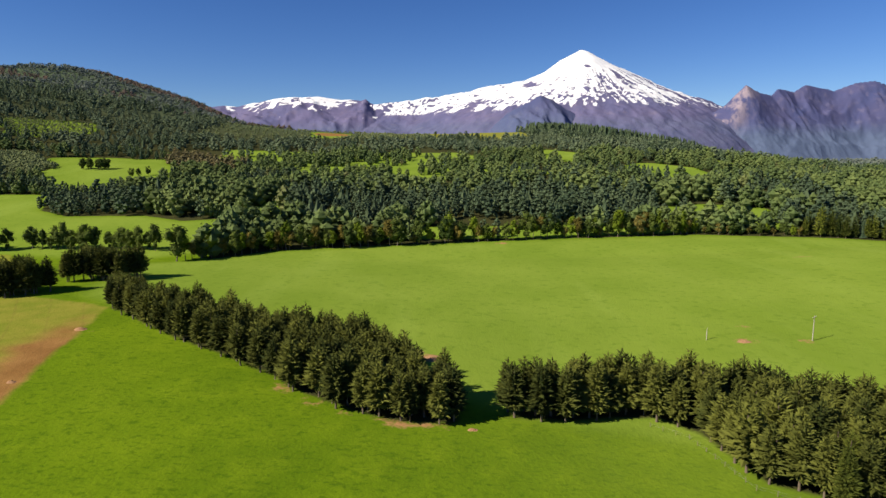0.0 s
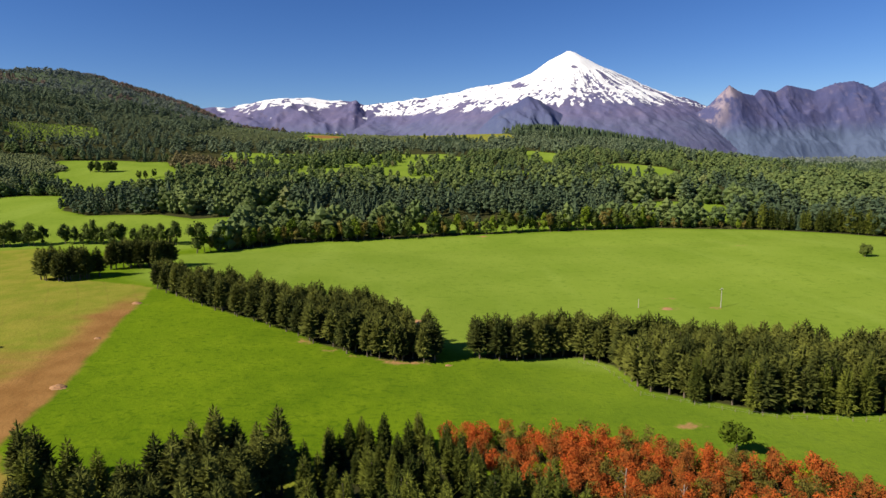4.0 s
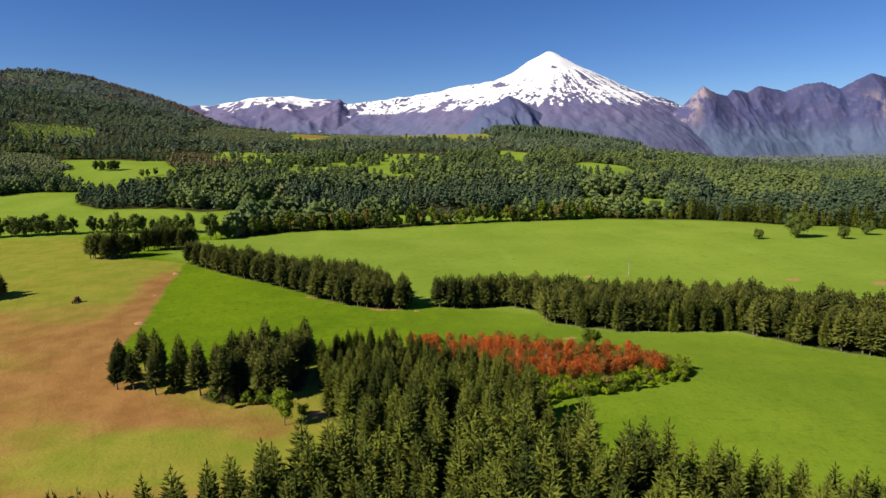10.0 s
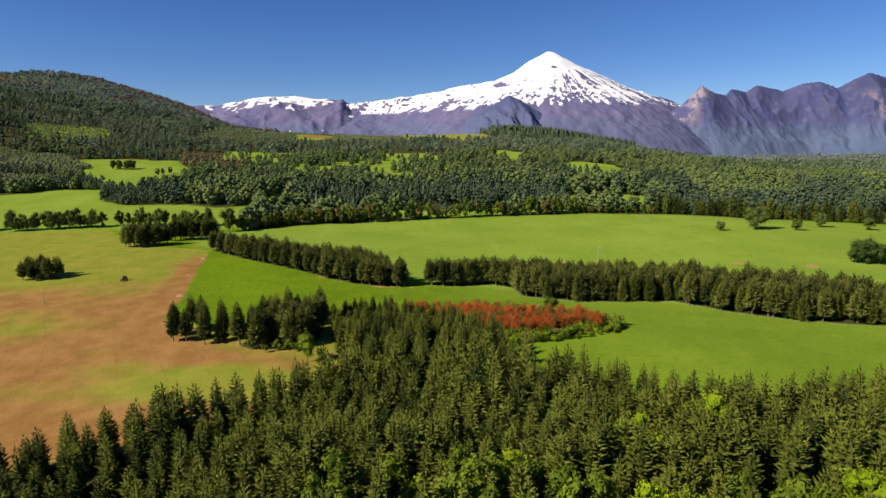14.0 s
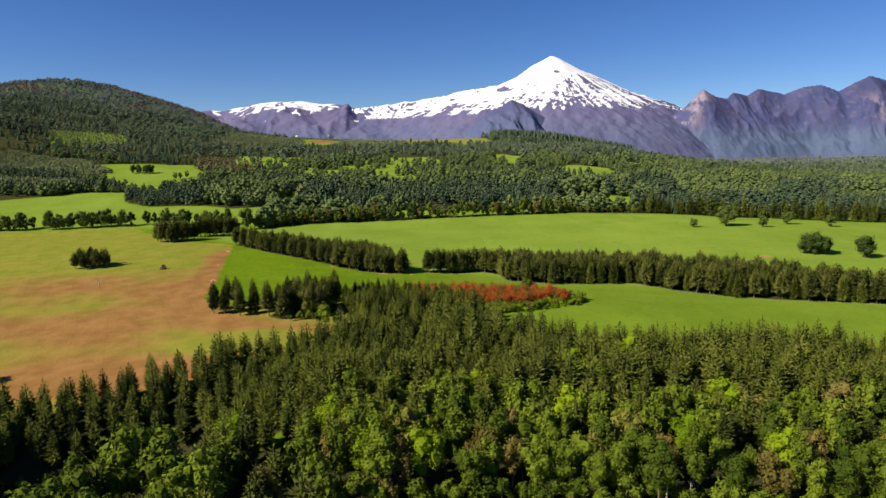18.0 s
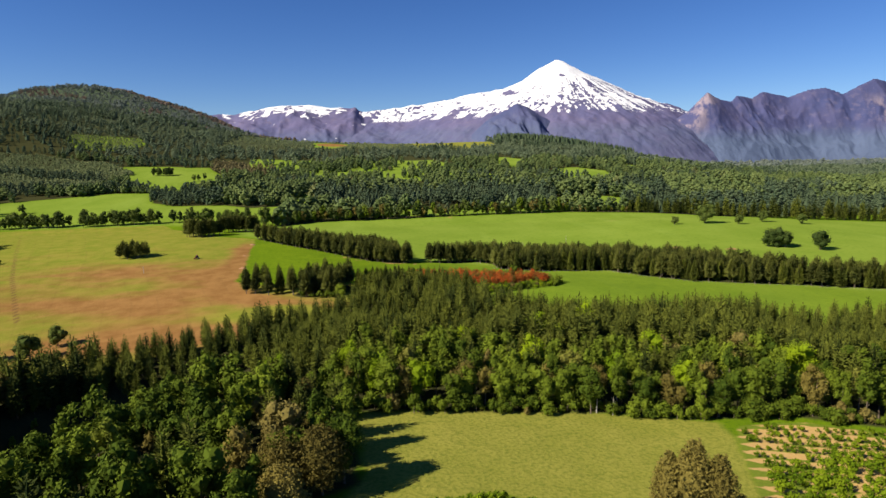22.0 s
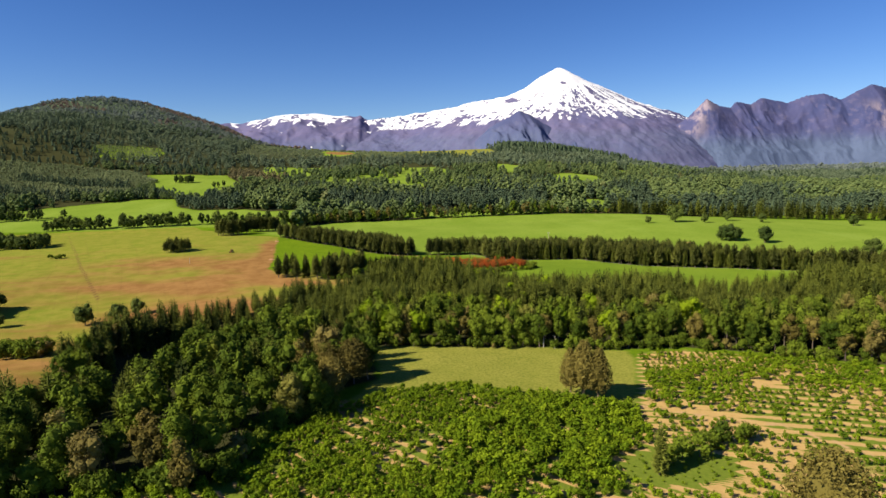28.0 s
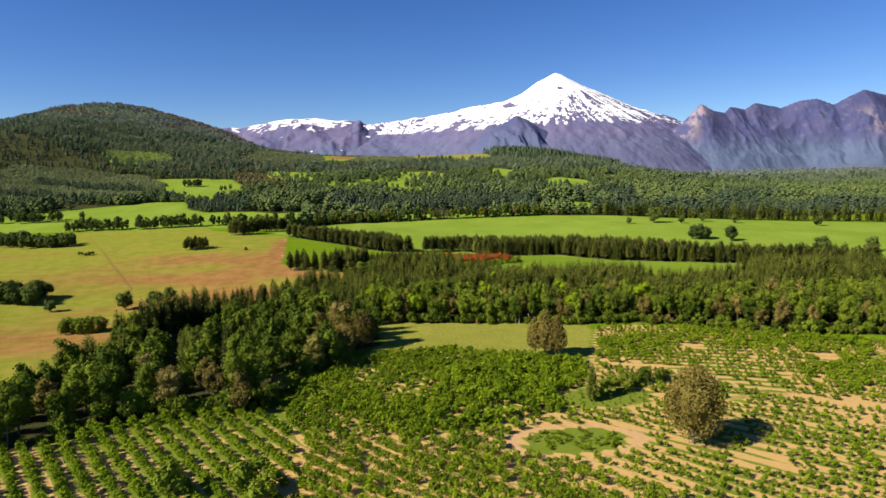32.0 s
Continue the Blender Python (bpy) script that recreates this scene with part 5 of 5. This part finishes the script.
# ---- woods beyond ----


def forest(y0, y1, step, seed, reach):
    """Points of the far woods that lie in no clearing, within the fan of land ahead."""
    p = scatter([(-reach, y0), (reach, y0), (reach, y1), (-reach, y1)], step, 0.42, 0.2, seed)
    r = np.random.default_rng(seed)
    x, y = p[:, 0], p[:, 1]
    ok = (x > -0.95 * (y + 380)) & (x < 1.12 * (y + 380))
    ok &= signed(x, y, FAR_FIELD) < -7
    for poly in CLEARINGS:
        ok &= ~inside(x, y, poly)
    lone = inside(x, y, PARK)
    ok &= (glade(x, y) < 0.015) | (lone & (((fbm(x / 34, y / 26, 2, 83) > 0.50) & (r.random(len(p)) < 0.8)) | (r.random(len(p)) < 0.16)))
    ok &= ~((x < -115) & (y < 395)) & ~inside(x, y, SCRUB_SLOPE)
    ok &= fbm(x / 30, y / 30, 2, 81) > 0.27
    ok &= (y < 545) | (y > 1000) | (x > 420) | (fbm(x / 80, y / 26, 2, 87) > 0.40)
    ok &= ~((x > 430) & (y < 380) & (fbm(x / 30, y / 30, 2, 6) < 0.3))
    return p[ok]


bands = [forest(330, 560, 9.2, 61, 760), forest(560, 900, 10.0, 62, 1100), forest(900, 1450, 14.5, 63, 1650)]
for nm, pts, dense in zip(("near_forest", "middle_forest", "upper_forest"), bands, (0.45, 0.35, 0.4)):
    con = fbm(pts[:, 0] / 70, pts[:, 1] / 45, 3, 13) < 0.25 + 0.32 * dense
    if nm == "near_forest":
        con |= inside(pts[:, 0], pts[:, 1], [(-95, 440), (215, 430), (215, 520), (-95, 540)])
        con |= inside(pts[:, 0], pts[:, 1], [(-330, 485), (-200, 465), (-220, 560), (-330, 600)])
        con |= (pts[:, 0] > 290) & (pts[:, 1] < 420)
    if nm == "upper_forest":
        con |= (pts[:, 0] < -545) & (pts[:, 1] < 1085)
    lo, hi = (0.75, 1.2) if nm == "near_forest" else (0.60, 0.95) if nm == "middle_forest" else (0.75, 1.1)
    young = inside(pts[:, 0], pts[:, 1], LOW_WOOD)
    drab = inside(pts[:, 0], pts[:, 1], DRAB_WOOD)
    if nm == "middle_forest":
        woods("low_plantation", [(K_LOWFAR, scatter(LOW_WOOD, 5.6, seed=67), 0.7, 1.2)], "low olive-green young plantation beyond the valley field", seed=10)
        woods("olive_stand", [(K_DRABFAR, pts[drab & ~young], 0.8, 1.2)], "olive-brown stand of trees in the valley", seed=11)
    keep = ~(young | drab) if nm == "middle_forest" else np.ones(len(pts), bool)
    pts, con = pts[keep], con[keep]
    if nm == "upper_forest":
        low = (pts[:, 1] > 1090) & (pts[:, 0] > -390) & (pts[:, 0] < 20)
        woods("young_plantation", [(K_LOWFAR, np.concatenate([pts[low], scatter(SCRUB_SLOPE, 7, seed=68)]), 0.7, 1.1), (K_LOWFAR, scatter(CLEARINGS[2], 5.6, seed=69), 0.45, 0.8)], "low young plantation on the upper slope", seed=9)
        pts, con = pts[~low], con[~low]
    spire = con & (np.arange(len(con)) % 6 == 0)
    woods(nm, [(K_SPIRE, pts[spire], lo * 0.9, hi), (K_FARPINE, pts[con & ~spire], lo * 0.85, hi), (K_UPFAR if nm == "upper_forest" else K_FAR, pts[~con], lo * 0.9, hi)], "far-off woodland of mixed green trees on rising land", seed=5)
hillside = scatter([(-1900, 1380), (-240, 1380), (-300, 1950), (-1900, 1950)], 15.5, 0.45, 0.2, 64)
hillside = hillside[(hillside[:, 0] < -260 - 0.25 * (hillside[:, 1] - 1450)) & (hillside[:, 0] > -0.95 * (hillside[:, 1] + 380))]
burnt = (near_line(hillside[:, 0], hillside[:, 1], [(-720, 1720), (-560, 1690), (-440, 1640)]) < 55) | (fbm(hillside[:, 0] / 120, hillside[:, 1] / 60, 3, 85) > 0.70)
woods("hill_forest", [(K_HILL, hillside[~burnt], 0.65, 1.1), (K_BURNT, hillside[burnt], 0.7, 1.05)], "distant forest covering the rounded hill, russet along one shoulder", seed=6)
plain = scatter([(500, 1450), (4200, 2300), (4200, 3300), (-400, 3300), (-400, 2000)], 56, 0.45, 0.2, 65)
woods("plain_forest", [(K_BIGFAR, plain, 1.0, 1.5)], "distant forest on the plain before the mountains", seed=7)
belts = [(x, y) for x, y, _ in hedgerow([(-660, 770), (-560, 735), (-440, 690)], 5, 7) + hedgerow([(-690, 690), (-560, 640)], 5, 8) + hedgerow([(-560, 612), (-420, 604), (-335, 600)], 5, 9)]
woods("shelter_belts", [(K_FARPINE, belts, 0.75, 1.1)], "dark belts of trees between young plantations", seed=12)
plant(K_DARK_MID, clump(-375, 752, 14, 7, 14, 0.95, 9) + [(-307, 698, .9), (-302, 704, .75), (-296, 716, .8), (-418, 596, .9), (-410, 600, .8), (-424, 598, .85), (-404, 596, .7), (64, 1240, .95), (152, 1236, .8)], "broadleaf_tree", "dark leafy tree in a clump in the valley field", "tree", "valley clump", 0.9, 1.1, 59)
block = [(285, 1345), (420, 1330), (560, 1290), (640, 1270), (640, 1300), (560, 1330), (420, 1390), (285, 1400)]
woods("plantation", [(K_SPIRE, scatter(block, 8, seed=66), 1.4, 1.6)], "dark conifer plantation on the ridge's crest", seed=8)

# ---- small things ----


def block(V, F, at, size):
    """Adds a box to lists of points and faces."""
    n = len(V)
    for z in (-0.5, 0.5):
        for x, y in ((-0.5, -0.5), (0.5, -0.5), (0.5, 0.5), (-0.5, 0.5)):
            V.append((at[0] + x * size[0], at[1] + y * size[1], at[2] + z * size[2]))
    F += [tuple(n + i for i in f) for f in ((0, 3, 2, 1), (4, 5, 6, 7), (0, 1, 5, 4), (1, 2, 6, 5), (2, 3, 7, 6), (3, 0, 4, 7))]


def rounded(name, boxes, mat, bevel=0.04):
    """Bevelled boxes joined in one mesh."""
    V, F = [], []
    for at, size in boxes:
        block(V, F, at, size)
    bm = bmesh.new()
    vs = [bm.verts.new(v) for v in V]
    for f in F:
        bm.faces.new([vs[i] for i in f])
    bmesh.ops.bevel(bm, geom=bm.edges[:], offset=bevel, segments=2, affect="EDGES")
    me = bpy.data.meshes.new(name)
    bm.to_mesh(me)
    bm.free()
    me.materials.append(mat)
    return me


def paint(name, a, b, rough=0.45, metal=0.0):
    m, p = material(name, rough)
    p.inputs["Metallic"].default_value = metal
    k = Net(m)
    k.put(p.inputs["Base Color"], k.mix(k.noise(3.0, 5), a, b))
    return m


RED_PAINT = paint("tractor_red", (0.14, 0.03, 0.02), (0.24, 0.05, 0.03))
TYRE = paint("tyre_rubber", (0.015, 0.015, 0.015), (0.035, 0.033, 0.03), 0.9)
RIM = paint("rim_paint", (0.45, 0.40, 0.25), (0.60, 0.55, 0.40))
DARK_GLASS = paint("cab_glass", (0.02, 0.025, 0.03), (0.03, 0.035, 0.04), 0.08)
WHITE_PAINT = paint("roof_paint", (0.62, 0.60, 0.55), (0.74, 0.72, 0.68))


def utility_pole(x, y, h, label):
    ob = new("utility_pole")
    V, F = tubes([[(0, 0, -0.5, 0.19), (0, 0, h * 0.5, 0.16), (0, 0, h, 0.12)]], 8)
    part("post", mesh_of("pole_post", V, F, [PALE_BARK], smooth=True), ob)
    if h > 6:
        part("crossarm", rounded("crossarm", [((0, 0, h - 0.7), (2.2, 0.14, 0.16))], WOOD, 0.02), ob)
        for dx in (-0.95, 0.0, 0.95):
            V, F = tubes([[(dx, 0, h - 0.62, 0.05), (dx, 0, h - 0.5, 0.09), (dx, 0, h - 0.32, 0.04)]], 6)
            part("insulator", mesh_of("insulator", V, F, [WHITE_PAINT], smooth=True), ob)
    ob.matrix_basis = Matrix.Translation((x, y, zat(x, y))) @ Matrix.Rotation(0.5, 4, "Z")
    return tagged(ob, label, "pole")


utility_pole(133.5, 191, 8.6, "pale wooden utility pole standing in green pasture")
utility_pole(101, 198, 4.0, "thin grey wooden post in the pasture")
utility_pole(-155, 122, 4.5, "thin weathered post in the ploughed field")


def tractor(x, y, turn):
    ob = new("tractor")
    part("bonnet", rounded("bonnet", [((0, 1.25, 1.15), (0.75, 1.7, 0.75)), ((0, 1.2, 0.7), (0.5, 1.9, 0.3))], RED_PAINT), ob, "red bonnet")
    part("cab", rounded("cab", [((0, -0.35, 1.85), (1.25, 1.2, 1.15))], DARK_GLASS), ob, "dark glazed cab")
    part("roof", rounded("cab_roof", [((0, -0.35, 2.5), (1.4, 1.4, 0.16))], RED_PAINT), ob)
    part("exhaust", mesh_of("exhaust", *tubes([[(0.3, 0.9, 1.5, 0.05), (0.3, 0.9, 2.4, 0.05)]], 8), [TYRE], smooth=True), ob)
    for dx in (-0.62, 0.62):
        part("mudguard", rounded("mudguard", [((dx, -0.6, 1.5), (0.42, 1.3, 0.1))], RED_PAINT, 0.03), ob)
    for dx, wy, r, w in ((-0.85, -0.6, 0.82, 0.45), (0.85, -0.6, 0.82, 0.45), (-0.75, 1.75, 0.5, 0.3), (0.75, 1.75, 0.5, 0.3)):
        for nm, prof, mat in (("tyre", [(-w / 2, r * 0.6), (-w / 2, r * 0.92), (-w / 3, r), (w / 3, r), (w / 2, r * 0.92), (w / 2, r * 0.6)], TYRE), ("rim", [(-w / 4, 0.05), (-w / 3, r * 0.6), (w / 3, r * 0.6), (w / 4, 0.05)], RIM)):
            n, sides = len(prof), 20
            V = [(dx + px, wy + pr * math.cos(a), r + pr * math.sin(a)) for a in np.linspace(0, 2 * math.pi, sides, endpoint=False) for px, pr in prof]
            F = [(s * n + k, s * n + k + 1, (s + 1) % sides * n + k + 1, (s + 1) % sides * n + k) for s in range(sides) for k in range(n - 1)]
            me = mesh_of(nm, V, F, [mat], smooth=True)
            if nm == "tyre":
                wheel_ob = part("wheel", me, ob, "black treaded tyre")
            else:
                part("rim", me, wheel_ob, "pale steel rim")
    ob.matrix_basis = Matrix.Translation((x, y, zat(x, y))) @ Matrix.Rotation(turn, 4, "Z")
    return tagged(ob, "small red farm tractor with dark cab working the field", "tractor")


tractor(-134, 157, 2.9)


def fence(pts, step, label):
    """Posts with two wires between them."""
    ob = new("fence")
    base = Vector((pts[0][0], pts[0][1], zat(*pts[0])))
    ob.location = base
    post = mesh_of("fence_post", *tubes([[(0, 0, -0.3, 0.07), (0, 0, 1.1, 0.06), (0, 0, 1.2, 0.03)]], 6), [WOOD])
    at = []
    for (ax, ay), (bx, by) in zip(pts, pts[1:]):
        n = max(1, round(math.hypot(bx - ax, by - ay) / step))
        at += [(ax + (bx - ax) * k / n, ay + (by - ay) * k / n) for k in range(n)]
    at = [(x, y, zat(x, y)) for x, y in at]
    for x, y, z in at:
        q = part("post", post, ob)
        q.matrix_basis = Matrix.Translation(Vector((x, y, z)) - base) @ Matrix.Rotation(x * 7 % 6.28, 4, "Z")
    for lift in (0.5, 0.95):
        V, F = [], []
        for (x, y, z) in at:
            V += [(x - base.x, y - base.y, z - base.z + lift - 0.01), (x - base.x, y - base.y, z - base.z + lift + 0.01)]
        F = [(2 * i, 2 * i + 2, 2 * i + 3, 2 * i + 1) for i in range(len(at) - 1)]
        part("wire", mesh_of("wire", V, F, [METAL]), ob)
    return tagged(ob, label, "fence")


fence([(56, 138), (62, 131), (64, 109), (77, 97.5), (89, 88.5), (105, 84.5), (126, 81.5), (138, 60), (158, 45.5), (175, 37.5), (209, 25.5), (258, 1.5)], 3.2, "pale wooden post and wire fence before the eastern windbreak")


def mound(x, y, r, h, seed):
    """A small heap of dug earth with clods."""
    q = np.random.default_rng(seed)
    n, m = 7, 14
    V = [(0, 0, h)]
    for i in range(1, n):
        for j in range(m):
            a, f = 2 * math.pi * j / m, i / (n - 1)
            rr = r * f * (1 + q.normal(0, 0.08))
            V.append((rr * math.cos(a) * 1.5, rr * math.sin(a), h * math.cos(f * 1.57) + q.normal(0, 0.07) * (1 - f) - 0.12 * f))
    F = [(0, 1 + j, 1 + (j + 1) % m, 1 + (j + 1) % m) for j in range(m)]
    T = [(0, 1 + j, 1 + (j + 1) % m) for j in range(m)]
    for i in range(1, n - 1):
        for j in range(m):
            a, b2, c, d = 1 + (i - 1) * m + j, 1 + (i - 1) * m + (j + 1) % m, 1 + i * m + (j + 1) % m, 1 + i * m + j
            T += [(a, d, c), (a, c, b2)]
    ob = new("earth_mound", mesh_of("earth_mound", V, np.array(T), [EARTH], smooth=False))
    ob.location = (x, y, zat(x, y))
    return tagged(ob, "small heap of reddish dug earth in the grass", "mound", "earth mounds")


EARTH = paint("dug_earth", (0.22, 0.11, 0.05), (0.42, 0.24, 0.12), 0.95)
for i, (x, y, r, h) in enumerate([(-108, 206, 1.6, 0.7), (-96, 126, 1.8, 0.9), (-104, 165, 1.0, 0.4), (7, 186, 2.2, 0.5), (2, 190, 2.0, 0.4), (112, 194, 1.8, 0.4), (14, 138, 1.0, 0.3)]):
    mound(x, y, r, h, i)


def dead_tree(x, y, h, seed):
    q = np.random.default_rng(seed)
    ob = new("dead_tree")
    part("trunk", mesh_of("dead_trunk", *tubes([[(0, 0, -0.3, 0.24), (0.1, 0.05, h * 0.5, 0.17), (0.15, 0.1, h, 0.05)]], 7), [PALE_BARK], smooth=True), ob)
    for k in range(7):
        a, z, ln = q.uniform(0, 6.28), h * q.uniform(0.45, 0.9), h * q.uniform(0.10, 0.2)
        part("branch", mesh_of("dead_branch", *tubes([[(0.1, 0.06, z, 0.08), (0.1 + ln * 0.5 * math.cos(a), ln * 0.5 * math.sin(a), z + ln * 0.4, 0.05), (0.1 + ln * math.cos(a), ln * math.sin(a), z + ln, 0.015)]], 5), [PALE_BARK], smooth=True), ob)
    ob.location = (x, y, zat(x, y))
    return tagged(ob, "bare dead tree with pale bleached trunk", "tree", "dead trees")


for i, (x, y, h) in enumerate([(57, -95.5, 6.5), (61, -97.5, 5.5), (47, 52, 6), (40, 60, 5.5)]):
    dead_tree(x, y, h, i)
